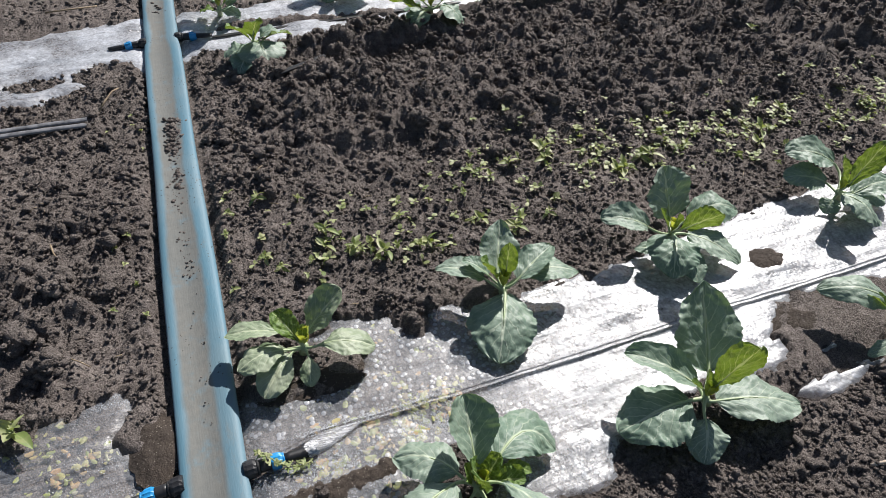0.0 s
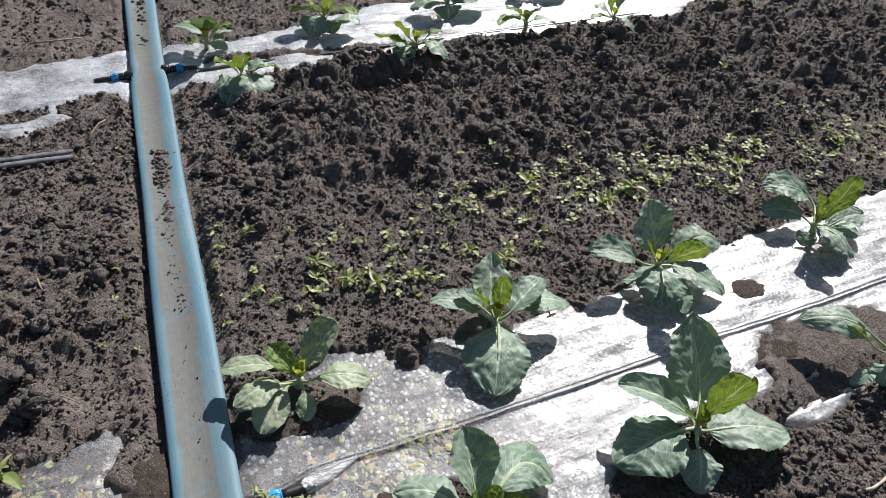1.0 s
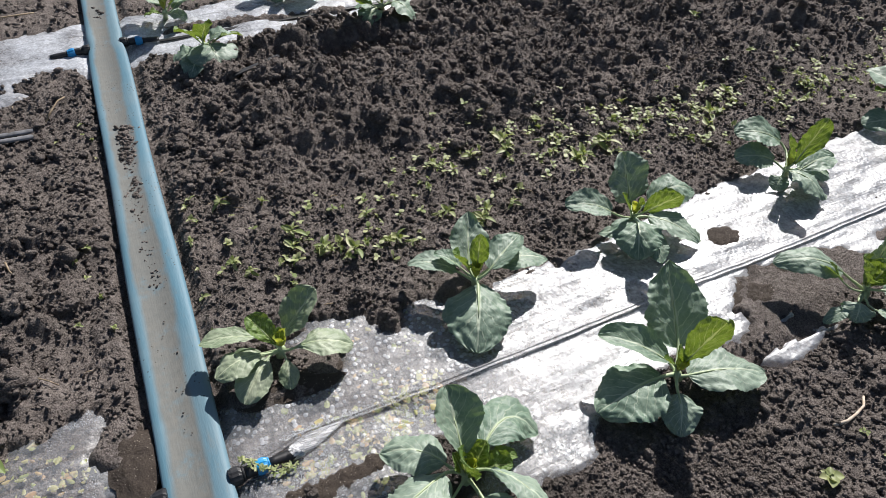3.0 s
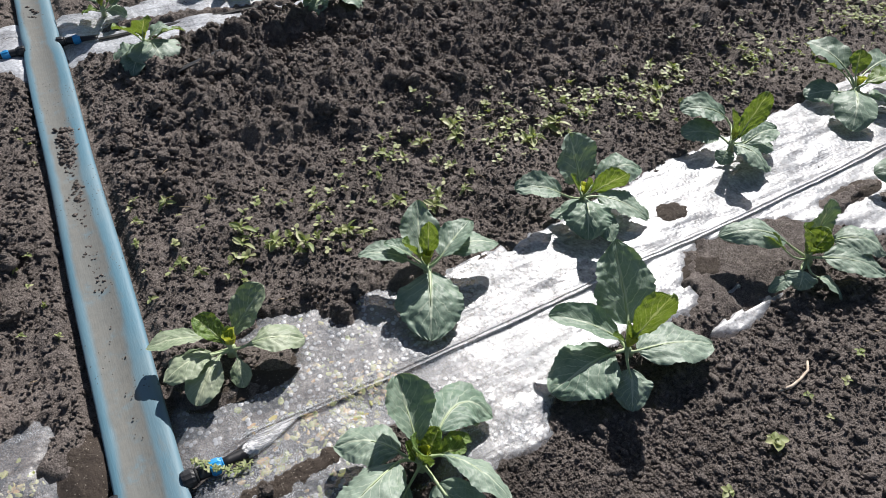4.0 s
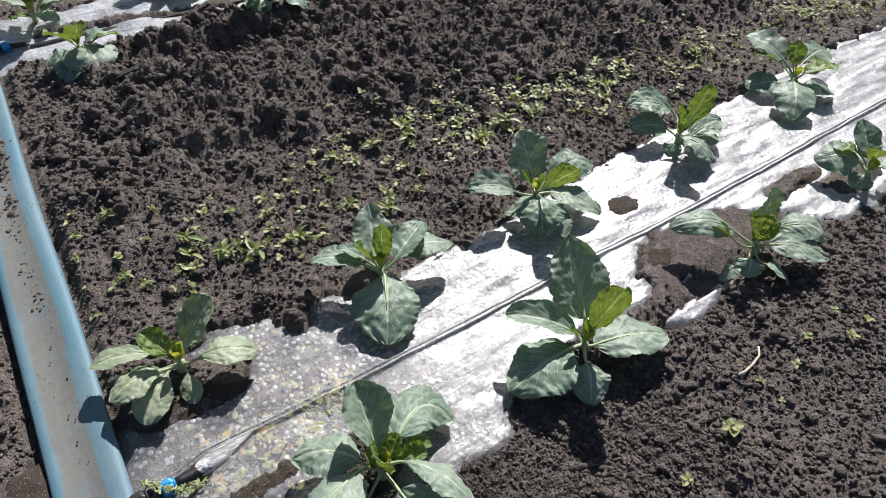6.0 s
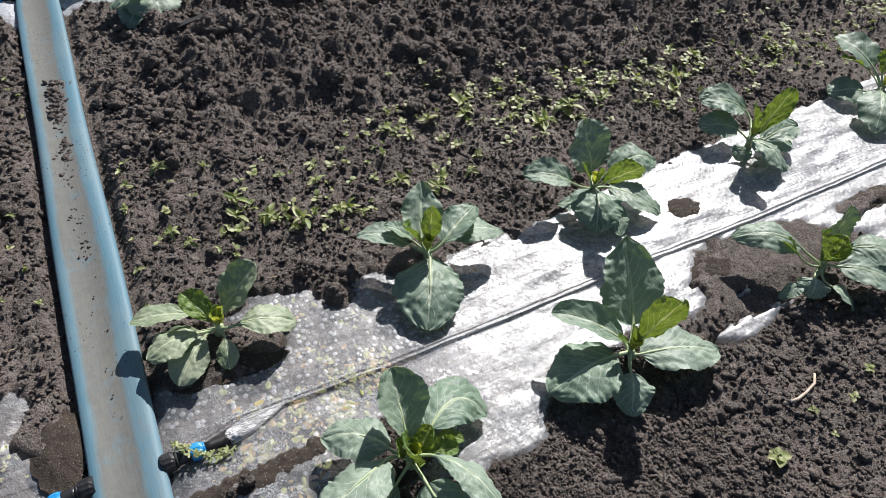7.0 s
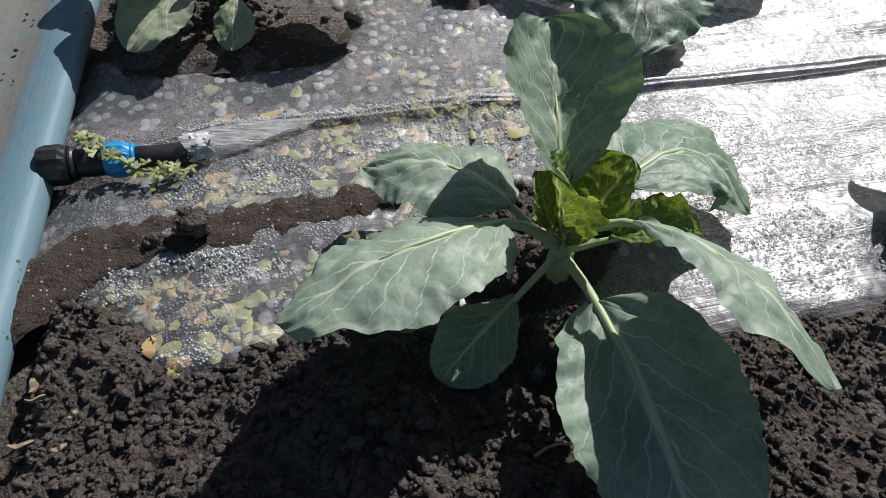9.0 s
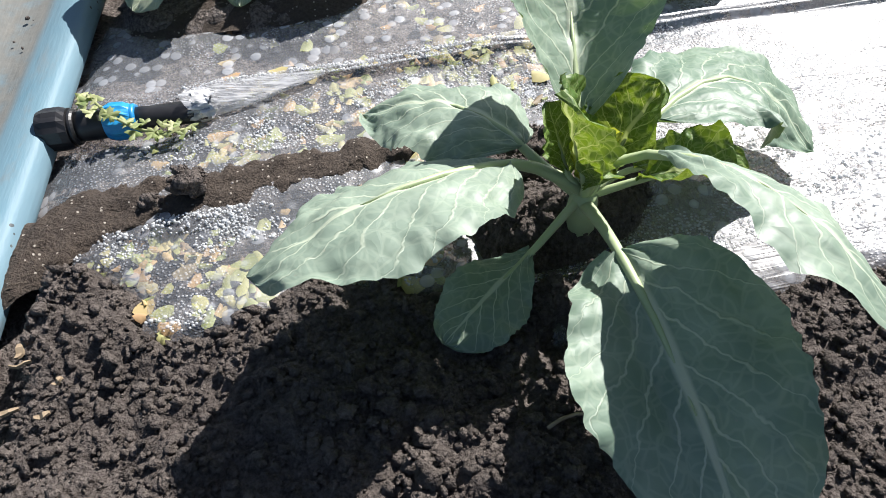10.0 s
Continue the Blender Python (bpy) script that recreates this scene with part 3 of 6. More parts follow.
# ---- hose ----
def hose():
    y = np.concatenate([-0.6 - np.geomspace(0.1, 14, 14)[::-1], np.arange(-0.6, 3.2, 0.02), np.geomspace(3.2, 16, 14)])
    k = np.arange(28)
    w = k / 28 * 2 * math.pi
    px, pz = np.cos(w), np.sin(w)
    half = 0.0435 + 0.0012 * np.sin(y * 9.0) - 0.004 * np.exp(-((y - 1.755) / 0.03) ** 2)
    flat = np.sign(px) * np.abs(px) ** 0.8
    trough = np.where(pz > 0, 0.0085 * np.exp(-((px + 0.10) / 0.45) ** 2), 0)
    X = hose_x(y)[:, None] + half[:, None] * flat[None, :] + 0.002 * np.sin(y * 3.1)[:, None]
    Z = 0.0085 + np.where(pz > 0, 0.0145, 0.013)[None, :] * (np.abs(pz) ** 0.7 * np.sign(pz))[None, :] - trough[None, :]
    Z = Z + 0.0025 * np.sin(y * 7.3)[:, None] * np.clip(pz, 0, 1)[None, :] + 0.0035 * np.clip(px, 0, 1)[None, :] ** 2 * (pz > 0)[None, :]
    Y = np.repeat(y[:, None], 28, 1)
    n = len(y)
    verts = np.stack([X, Y, Z], -1).reshape(-1, 3)
    i = np.arange(n - 1)[:, None] * 28
    j = (k + 1) % 28
    faces = np.stack([i + k, i + j, i + 28 + j, i + 28 + k], -1).reshape(-1, 4)
    uv = np.stack([np.repeat((px * 0.5 + 0.5)[None, :], n, 0), np.repeat((y / 10)[:, None], 28, 1)], -1).reshape(-1, 2)
    ob = new("irrigation_hose", mesh_of("irrigation_hose", verts.tolist(), faces.tolist(), HOSE, True, uv))
    return tagged(ob, "flat blue irrigation hose with dried silt along its middle", "hose")


hose()


# ---- plastic mulch ----
def film_rise(x, y, off, crease):
    """The film's height: wrinkles, and two sharp creases over the drip tape."""
    z = 0.005 + 0.0025 * ripple(x / 4, y, 0.03, 41) + 0.0035 * ripple(x, y, 0.12, 42) + 0.0022 * ripple(x + y, y * 1.5 - x * 0.4, 0.035, 44) + 0.0012 * ripple(x / 8, y, 0.008, 43)
    return z + crease * (0.0025 * np.exp(-((off / 0.006) ** 4)) + 0.0032 * np.exp(-(((off + 0.004) / 0.0013) ** 2)) + 0.0026 * np.exp(-(((off - 0.0035) / 0.0013) ** 2)))


def film(name, x0, x1, y0, y1, fold, edges, crease, fine, label):
    mid = float(fold(np.array(0.1)))
    gx = np.concatenate([x0 - np.geomspace(0.05, 14, 16)[::-1], np.arange(x0, x1, fine), x1 + np.geomspace(0.05, 14, 16)])
    gy = np.unique(np.concatenate([np.arange(y0, y1, fine * 0.4), np.arange(mid - 0.013, mid + 0.013, 0.0011)]).round(5))
    x, y = np.meshgrid(gx, gy, indexing="ij")
    off = y - mid
    y = y + (fold(x) - mid) * np.exp(-((off / 0.12) ** 2))
    z = film_rise(x, y, off, crease)
    # the edges are tucked under the soil
    lo, hi = edges(x)
    z = z - 0.09 * (1 - step(y, lo - 0.06, lo - 0.015)) - 0.06 * step(y, hi + 0.015, hi + 0.05)
    z = z - 0.014 * step(bare(x, y), 0.45, 0.8)
    d = np.abs(x - hose_x(y))
    z = z - 0.012 * (1 - step(d, 0.03, 0.06))
    return tagged(new(name, sheet(name, x, y, z, FILM)), label, "plastic mulch")


def near_fold(x):
    return 0.5165 - 0.006 * np.exp(-((x - 0.2) / 0.2) ** 2) + 0.03 * np.clip(x - 0.9, 0, 2) + np.where(x < -0.05, (np.maximum(x, -0.2) + 0.05) * 0.25, 0)


DROP_ZONES = [(-0.04, 0.521, 0.030, 0.007, 300), (0.01, 0.520, 0.035, 0.007, 350), (0.06, 0.516, 0.035, 0.008, 350), (0.115, 0.510, 0.035, 0.010, 380), (0.19, 0.505, 0.05, 0.010, 350),
              (-0.02, 0.468, 0.022, 0.014, 380), (0.085, 0.480, 0.050, 0.018, 750), (-0.075, 0.466, 0.016, 0.012, 170), (-0.106, 0.401, 0.016, 0.011, 260), (-0.05, 0.408, 0.030, 0.006, 260),
              (-0.032, 0.394, 0.022, 0.010, 260), (-0.05, 0.349, 0.032, 0.006, 160), (0.28, 0.375, 0.045, 0.024, 800), (0.23, 0.415, 0.035, 0.025, 600), (0.29, 0.340, 0.030, 0.010, 260),
              (0.17, 0.47, 0.05, 0.02, 450), (0.05, 0.60, 0.10, 0.05, 250), (-0.33, 0.50, 0.06, 0.10, 500), (0.02, 0.37, 0.05, 0.02, 260)]


def drop_material():
    m = Mat("water_drops")
    face = m.skin(rgb(0.80, 0.82, 0.84), 0.12, Specular_IOR_Level=0.8)
    return m.surface(m.node("MixShader", {0: 0.46, 1: m.node("BsdfTransparent").outputs[0], 2: face}).outputs[0])


def water_drops(parent):
    """Drops of water standing in patches on the film."""
    rng = np.random.default_rng(91)
    spots = []
    for cx, cy, rx, ry, n in DROP_ZONES:
        a, r = rng.uniform(0, 6.283, n), np.sqrt(rng.uniform(0, 1, n)) * 1.15
        spots.append(np.stack([cx + rx * r * np.cos(a), cy + ry * r * np.sin(a)], -1))
    p = np.concatenate(spots)
    p = p[(bare(p[:, 0], p[:, 1]) < 0.25) & (ripple(p[:, 0], p[:, 1], 0.012, 92) > -0.35)]
    n = len(p)
    size = rng.uniform(0.0004, 0.0008, n) * np.where(rng.uniform(size=n) < 0.15, 1.7, 1.0)
    w = np.arange(7) / 7 * 2 * math.pi
    ring_ = lambda r, h: np.stack([np.cos(w) * r, np.sin(w) * r, np.full(7, h)], -1)
    shape = np.concatenate([ring_(1.0, -0.3), ring_(0.86, 0.45), [[0, 0, 0.8]]])
    k = np.arange(7)
    j = (k + 1) % 7
    faces = np.concatenate([np.stack([k, j, j + 7], -1), np.stack([k, j + 7, k + 7], -1), np.stack([k + 7, j + 7, np.full(7, 14)], -1)])
    rise = film_rise(p[:, 0], p[:, 1], p[:, 1] - near_fold(p[:, 0]), 1.0)
    pts = shape[None] * size[:, None, None] + np.stack([p[:, 0], p[:, 1], rise + 0.0004], -1)[:, None]
    f = faces[None] + (np.arange(n) * 15)[:, None, None]
    me = joined("water_drops", pts.reshape(-1, 3), f.reshape(-1, 3), drop_material(), True)
    return tagged(part("water_drops", me, parent, "clear water drops beading on the film"), kind="stuff")


near_film = film("mulch_film", -1.0, 3.2, 0.25, 0.90, near_fold, film_edges, 1.0, 0.014, "clear wrinkled plastic mulch film beaded with water drops")
water_drops(near_film)
film("mulch_film", -1.4, 4.4, 1.44, 2.34, lambda x: 1.86 + 0.06 * np.clip(x, -2, 4), far_edges, 0.25, 0.022, "milky wrinkled plastic mulch film half covered by soil")


# ---- cabbages ----
def bend(p0, p2, arch):
    """The middle control point of a leaf's midrib."""
    if isinstance(arch, float):
        return (p0 + p2) / 2 + Vector((0, 0, arch * 2))
    return Vector(arch) * 2 - (p0 + p2) / 2


def leaf_mesh(start, tip, arch, width, roll, cup, seed, young=False, curl=0.0, form=0, fine=False):
    """A blade from start to tip: arch lifts its middle (or is the place its midrib passes halfway), roll turns it about
    its length, cup folds its sides up, curl turns one side up. form: 0 spoon-shaped, 1 egg-shaped with a point, 2 broad and oval."""
    rng = random.Random(seed)
    p0, p2 = Vector(start), Vector(tip)
    length = (p2 - p0).length
    p1 = bend(p0, p2, arch)
    nu, nv = (20, 11) if width < 0.026 else (56, 25) if fine else (30, 13)
    ph, ph2 = rng.uniform(0, 6), rng.uniform(0, 6)
    verts, uvs = [], []
    for i in range(nu):
        u = i / (nu - 1)
        p = p0 * (1 - u) ** 2 + p1 * 2 * u * (1 - u) + p2 * u * u
        t = ((p1 - p0) * (1 - u) + (p2 - p1) * u).normalized()
        s = t.cross(Vector((0, 0, 1)))
        s = s.normalized() if s.length > 0.05 else Vector((1, 0, 0))
        n = s.cross(t).normalized()
        s, n = (s * math.cos(roll) + n * math.sin(roll)), (n * math.cos(roll) - s * math.sin(roll))
        k = u ** (1.22, 0.80, 0.88)[form]
        round_ = (0.50, 0.80, 0.52)[form] if k > 0.5 else (0.78, 0.55, 0.50)[form]
        shape = max(math.sin(math.pi * min(1.0, k)), 0.0) ** round_
        shape = max(shape, 0.10 * (1 - u) + 0.015)
        half = width / 2 * shape
        for j in range(nv):
            v = j / (nv - 1) * 2 - 1
            a = abs(v)
            side = 3.7 if v > 0 else 0.0
            lobe = noise.noise(Vector((u * 8 + seed, side, 0.3))) * 0.07 + noise.noise(Vector((u * 26 + seed, side, 4.3))) * 0.065
            scal = 1 + (lobe + 0.010 * math.sin(u * 95 + ph2)) * a * a
            wave = 0.042 * width * a ** 2.5 * math.sin(u * 13 + ph + (2.1 if v > 0 else 0)) + 0.045 * width * a ** 3 * noise.noise(Vector((u * 15 + seed, side, 8.1)))
            puff = 0.030 * width * noise.noise(Vector((u * 7 + seed, v * 4, seed * 0.7))) + 0.012 * width * noise.noise(Vector((u * 15 + seed, v * 9, seed * 1.7)))
            # the blade swells between its side veins
            run = (u - a ** 0.8 * 0.42) * 6.5 + (0.45 if v > 0 else 0)
            swell = abs(run - math.floor(run) - 0.5) * 2
            puff += 0.011 * width * (swell - 0.5) * min(1, a * 4) * (1 - a ** 3)
            puff *= 2.2 if young else 1.0
            wave *= 1.7 if young else 1.0
            rib = -0.02 * width * math.exp(-(v / 0.10) ** 2)
            h = cup * half * a ** 1.7 + wave + puff + rib
            squeeze = 1 - 0.25 * abs(cup) * a
            across = half * v * scal * squeeze
            # a side that stands up and turns over
            over = max(0.0, (v if curl > 0 else -v) - 0.22) if curl else 0.0
            if over:
                turn = abs(curl) * min(1.0, over / 0.12) * min(1.0, max(0.0, u - 0.06) / 0.10)
                h += half * over * math.sin(turn)
                across = (0.22 + over * math.cos(turn)) * half * scal * (1 if v > 0 else -1)
            verts.append(p + s * across + n * h)
            uvs.append((u, j / (nv - 1)))
    return mesh_of("leaf", verts, grid_faces(nu, nv).tolist(), YOUNG if young else LEAF, True, uvs)


def cabbage(seed, base, top, leaves, label):
    """leaves: rows of the blade's start and tip, arch, width, roll in degrees, cup, and whether it is a young one."""
    lift = Vector((0, 0, max(0.0, ground_z(base[0], base[1]) - base[2]) if base[1] > 1.2 else 0.0))
    base, top = Vector(base) + lift, Vector(top) + lift
    plant = new("cabbage_plant", None)
    plant.empty_display_size = 0.05
    plant.location = base
    tagged(plant, label, "cabbage plant", "young cabbages along the beds")
    b, crown = Vector(base), Vector(top)
    v, f = tube([Vector((0, 0, -0.02)), (crown - b) * 0.5, crown - b], [0.007, 0.0075, 0.006], 9)
    part("stem", mesh_of("stem", v, f, STALK), plant)
    for i, (first, tip, arch, width, roll, cup, young, *curl) in enumerate(leaves):
        curl = curl or [0.0, 0 if young or seed in (1, 2) else 2]
        s, t = Vector(first) + lift - b, Vector(tip) + lift - b
        arch = arch if isinstance(arch, float) else Vector(arch) + lift - b
        c = crown - b - Vector((0, 0, 0.003 * (i % 3)))
        blade = part("leaf", leaf_mesh(s, t, arch, width, radians(roll), cup, seed * 17 + i, young, *curl, fine=base[1] < 0.8 and base[0] < 1.2), plant)
        if seed == 2 and not young:
            blade.data.materials[0] = PALE_LEAF
        # stalk, running on as the midrib on the underside
        p1 = bend(s, t, arch)
        bow = (s - (p1 - s).normalized() * (s - c).length * 0.5) if not isinstance(arch, float) or arch > 0.004 else c.lerp(s, 0.5)
        rib = [c * (1 - k) ** 2 + bow * 2 * k * (1 - k) + s * k * k + Vector((0, 0, -0.001)) for k in (0, 0.3, 0.6, 0.9)]
        rib += [s * (1 - u) ** 2 + p1 * 2 * u * (1 - u) + t * u * u + Vector((0, 0, -0.0016)) for u in (0.12, 0.27, 0.42, 0.58)]
        rad = 0.0012 + 0.018 * width
        v, f = tube(rib, [rad * k for k in (1.3, 1.1, 1.0, 0.9, 0.75, 0.55, 0.35, 0.12)], 8)
        part("stalk", mesh_of("stalk", v, f, STALK), blade)
    # the crinkled heart
    rng = random.Random(seed)
    big = 0.95 if seed == 1 else 1.0
    for k in range(4 if seed > 1 else 5):
        w = k * 1.7 + rng.uniform(-0.4, 0.4)
        t = crown - b + Vector((math.cos(w) * 0.011, math.sin(w) * 0.011, rng.uniform(0.026, 0.038))) * big
        me = leaf_mesh(crown - b + Vector((0, 0, 0.004)), t, 0.0, 0.020 * big, 0.0, 0.6, seed * 31 + k, True)
        me.materials[0] = HEART
        part("heart_leaf", me, plant, "crinkled yellow heart leaf")
    return plant


cabbage(1, (0.128, 0.362, 0.004), (0.126, 0.357, 0.042), [
    ((0.093, 0.362, 0.062), (-0.011, 0.322, 0.068), 0.013, 0.081, -22, -0.24, False, 0.0, 2),
    ((0.103, 0.376, 0.056), (0.036, 0.430, 0.040), (0.074, 0.408, 0.060), 0.068, -8, -0.25, False, 0.0, 2),
    ((0.124, 0.367, 0.068), (0.137, 0.448, 0.110), 0.001, 0.076, -6, 0.70, False),
    ((0.160, 0.377, 0.058), (0.250, 0.378, 0.018), (0.214, 0.402, 0.052), 0.080, 8, -0.12, False, 0.0, 2),
    ((0.142, 0.334, 0.084), (0.184, 0.248, 0.082), (0.166, 0.296, 0.096), 0.050, 30, -0.20, False),
    ((0.127, 0.318, 0.050), (0.135, 0.204, 0.026), 0.010, 0.076, -30, 0.06, False, 0.75, 2),
    ((0.101, 0.345, 0.022), (0.055, 0.313, 0.010), 0.003, 0.042, 0, -0.15, False),
    ((0.124, 0.352, 0.052), (0.110, 0.353, 0.103), 0.001, 0.050, -6, 0.35, True),
    ((0.130, 0.354, 0.050), (0.155, 0.369, 0.086), 0.001, 0.040, 10, 0.50, True),
    ((0.119, 0.361, 0.050), (0.112, 0.374, 0.080), 0.000, 0.030, 0, 0.50, True),
    ((0.146, 0.352, 0.050), (0.178, 0.336, 0.064), 0.004, 0.034, 0, 0.60, True),
    ((0.150, 0.364, 0.044), (0.196, 0.352, 0.044), 0.006, 0.026, 0, 0.50, True),
], "large young cabbage plant with broad drooping waxy leaves")
cabbage(2, (-0.036, 0.659, 0.0), (-0.032, 0.64, 0.045), [
    ((-0.027, 0.664, 0.036), (0.036, 0.680, 0.105), 0.004, 0.066, 0, 0.25, False),
    ((-0.014, 0.632, 0.048), (0.068, 0.612, 0.036), 0.014, 0.056, 3, -0.10, False),
    ((-0.058, 0.668, 0.052), (-0.138, 0.687, 0.054), 0.010, 0.043, -10, 0.10, False),
    ((-0.058, 0.641, 0.045), (-0.13, 0.622, 0.05), 0.014, 0.056, -6, -0.20, False),
    ((-0.053, 0.637, 0.04), (-0.103, 0.583, 0.025), 0.008, 0.052, 8, 0.10, False),
    ((-0.03, 0.627, 0.035), (-0.037, 0.587, 0.015), 0.004, 0.031, 0, -0.20, False),
    ((-0.058, 0.647, 0.04), (-0.105, 0.664, 0.03), 0.004, 0.024, 0, 0.10, False),
    ((-0.039, 0.640, 0.058), (-0.066, 0.680, 0.090), 0.004, 0.040, 6, 0.35, True),
    ((-0.034, 0.639, 0.06), (-0.028, 0.652, 0.08), 0.000, 0.017, 0, 0.50, True),
], "young cabbage plant with pale waxy leaves close beside the blue hose")
cabbage(3, (0.311, 0.672, 0.0), (0.295, 0.651, 0.045), [
    ((0.294, 0.638, 0.042), (0.237, 0.531, 0.020), 0.016, 0.116, 0, -0.25, False),
    ((0.300, 0.684, 0.045), (0.334, 0.758, 0.092), 0.000, 0.074, -14, 0.20, False, 0.0, 1),
    ((0.27, 0.671, 0.055), (0.202, 0.717, 0.055), 0.012, 0.054, -8, 0.15, False),
    ((0.277, 0.672, 0.06), (0.243, 0.703, 0.075), 0.006, 0.038, -12, 0.30, False),
    ((0.32, 0.648, 0.06), (0.398, 0.688, 0.075), 0.006, 0.058, 6, 0.30, False),
    ((0.338, 0.658, 0.055), (0.428, 0.642, 0.048), 0.014, 0.060, 8, -0.10, False),
    ((0.300, 0.656, 0.060), (0.304, 0.666, 0.130), 0.000, 0.036, 0, 0.40, True),
    ((0.289, 0.662, 0.058), (0.258, 0.664, 0.104), 0.002, 0.042, -8, 0.40, True),
    ((0.3, 0.659, 0.06), (0.292, 0.672, 0.085), 0.000, 0.015, 0, 0.50, True),
], "young cabbage plant with one broad leaf lying over the film")
cabbage(4, (0.679, 0.697, 0.0), (0.644, 0.675, 0.045), [
    ((0.64, 0.668, 0.045), (0.59, 0.586, 0.03), 0.020, 0.103, 0, -0.25, False),
    ((0.68, 0.723, 0.03), (0.672, 0.772, 0.118), 0.002, 0.112, 0, 0.12, False),
    ((0.600, 0.690, 0.058), (0.519, 0.725, 0.070), 0.012, 0.064, 12, 0.25, False),
    ((0.630, 0.646, 0.080), (0.659, 0.602, 0.145), 0.002, 0.050, 78, 0.30, True),
    ((0.690, 0.690, 0.055), (0.785, 0.676, 0.060), 0.022, 0.076, -12, -0.20, False),
    ((0.675, 0.666, 0.04), (0.738, 0.586, 0.02), 0.012, 0.066, 0, 0.00, False),
    ((0.653, 0.644, 0.035), (0.639, 0.573, 0.015), 0.006, 0.054, 4, 0.00, False),
    ((0.62, 0.647, 0.03), (0.579, 0.684, 0.015), 0.006, 0.038, 0, 0.00, False),
    ((0.633, 0.672, 0.06), (0.612, 0.688, 0.1), 0.000, 0.024, -4, 0.40, True),
    ((0.647, 0.674, 0.06), (0.647, 0.674, 0.09), 0.000, 0.019, 4, 0.50, True),
], "young cabbage plant with a tall upright leaf in sunlight")
cabbage(5, (0.505, 0.37, 0.0), (0.48, 0.366, 0.045), [
    ((0.520, 0.404, 0.038), (0.545, 0.500, 0.130), 0.002, 0.106, 0, 0.12, False, 0.0, 1),
    ((0.456, 0.370, 0.044), (0.344, 0.369, 0.022), 0.012, 0.104, -5, -0.15, False),
    ((0.491, 0.355, 0.046), (0.614, 0.316, 0.032), 0.014, 0.080, 4, -0.10, False),
    ((0.461, 0.338, 0.04), (0.433, 0.291, 0.015), 0.010, 0.066, 0, -0.20, False),
    ((0.477, 0.387, 0.05), (0.396, 0.457, 0.07), 0.012, 0.060, 4, 0.45, False),
    ((0.484, 0.366, 0.066), (0.498, 0.346, 0.178), 0.002, 0.052, 82, 0.25, True),
    ((0.481, 0.373, 0.06), (0.473, 0.375, 0.1), 0.000, 0.025, 0, 0.50, True),
    ((0.476, 0.371, 0.06), (0.449, 0.376, 0.085), 0.000, 0.018, 0, 0.50, True),
], "large young cabbage plant with spread blue-green leaves on bare soil")
cabbage(6, (1.094, 0.69, 0.0), (1.044, 0.67, 0.045), [
    ((1.042, 0.659, 0.045), (1.07, 0.580, 0.02), 0.016, 0.084, 8, -0.20, False),
    ((1.085, 0.735, 0.060), (0.995, 0.785, 0.072), 0.014, 0.080, 14, 0.10, False),
    ((1.046, 0.705, 0.040), (0.972, 0.745, 0.040), 0.010, 0.066, 20, 0.05, False),
    ((1.035, 0.656, 0.068), (1.075, 0.657, 0.165), 0.003, 0.050, -45, 0.25, True),
    ((1.048, 0.672, 0.055), (1.030, 0.690, 0.120), 0.000, 0.050, -6, 0.35, True),
    ((1.069, 0.655, 0.045), (1.169, 0.657, 0.05), 0.010, 0.060, -14, 0.10, False),
    ((1.078, 0.667, 0.035), (1.158, 0.642, 0.015), 0.006, 0.066, -10, 0.00, False),
    ((1.032, 0.665, 0.03), (1.008, 0.651, 0.01), 0.004, 0.041, 0, 0.00, False),
], "young cabbage plant with lime-green upright inner leaves on milky film")
cabbage(7, (1.577, 0.715, 0.0), (1.505, 0.692, 0.045), [
    ((1.475, 0.675, 0.05), (1.37, 0.596, 0.02), 0.018, 0.104, 0, -0.20, False),
    ((1.511, 0.739, 0.07), (1.498, 0.852, 0.09), 0.010, 0.092, 10, 0.20, False),
    ((1.51, 0.744, 0.06), (1.445, 0.785, 0.08), 0.006, 0.039, -10, 0.30, True),
    ((1.527, 0.719, 0.06), (1.546, 0.745, 0.11), 0.000, 0.055, 0, 0.30, True),
    ((1.511, 0.681, 0.06), (1.609, 0.661, 0.07), 0.010, 0.071, 6, 0.20, True),
    ((1.583, 0.721, 0.06), (1.695, 0.728, 0.06), 0.010, 0.078, -14, 0.00, False),
    ((1.465, 0.709, 0.035), (1.395, 0.746, 0.02), 0.008, 0.078, 14, 0.00, False),
    ((1.525, 0.661, 0.035), (1.597, 0.623, 0.01), 0.006, 0.064, 0, 0.00, False),
], "young cabbage plant with broad leaves drooping on the film")
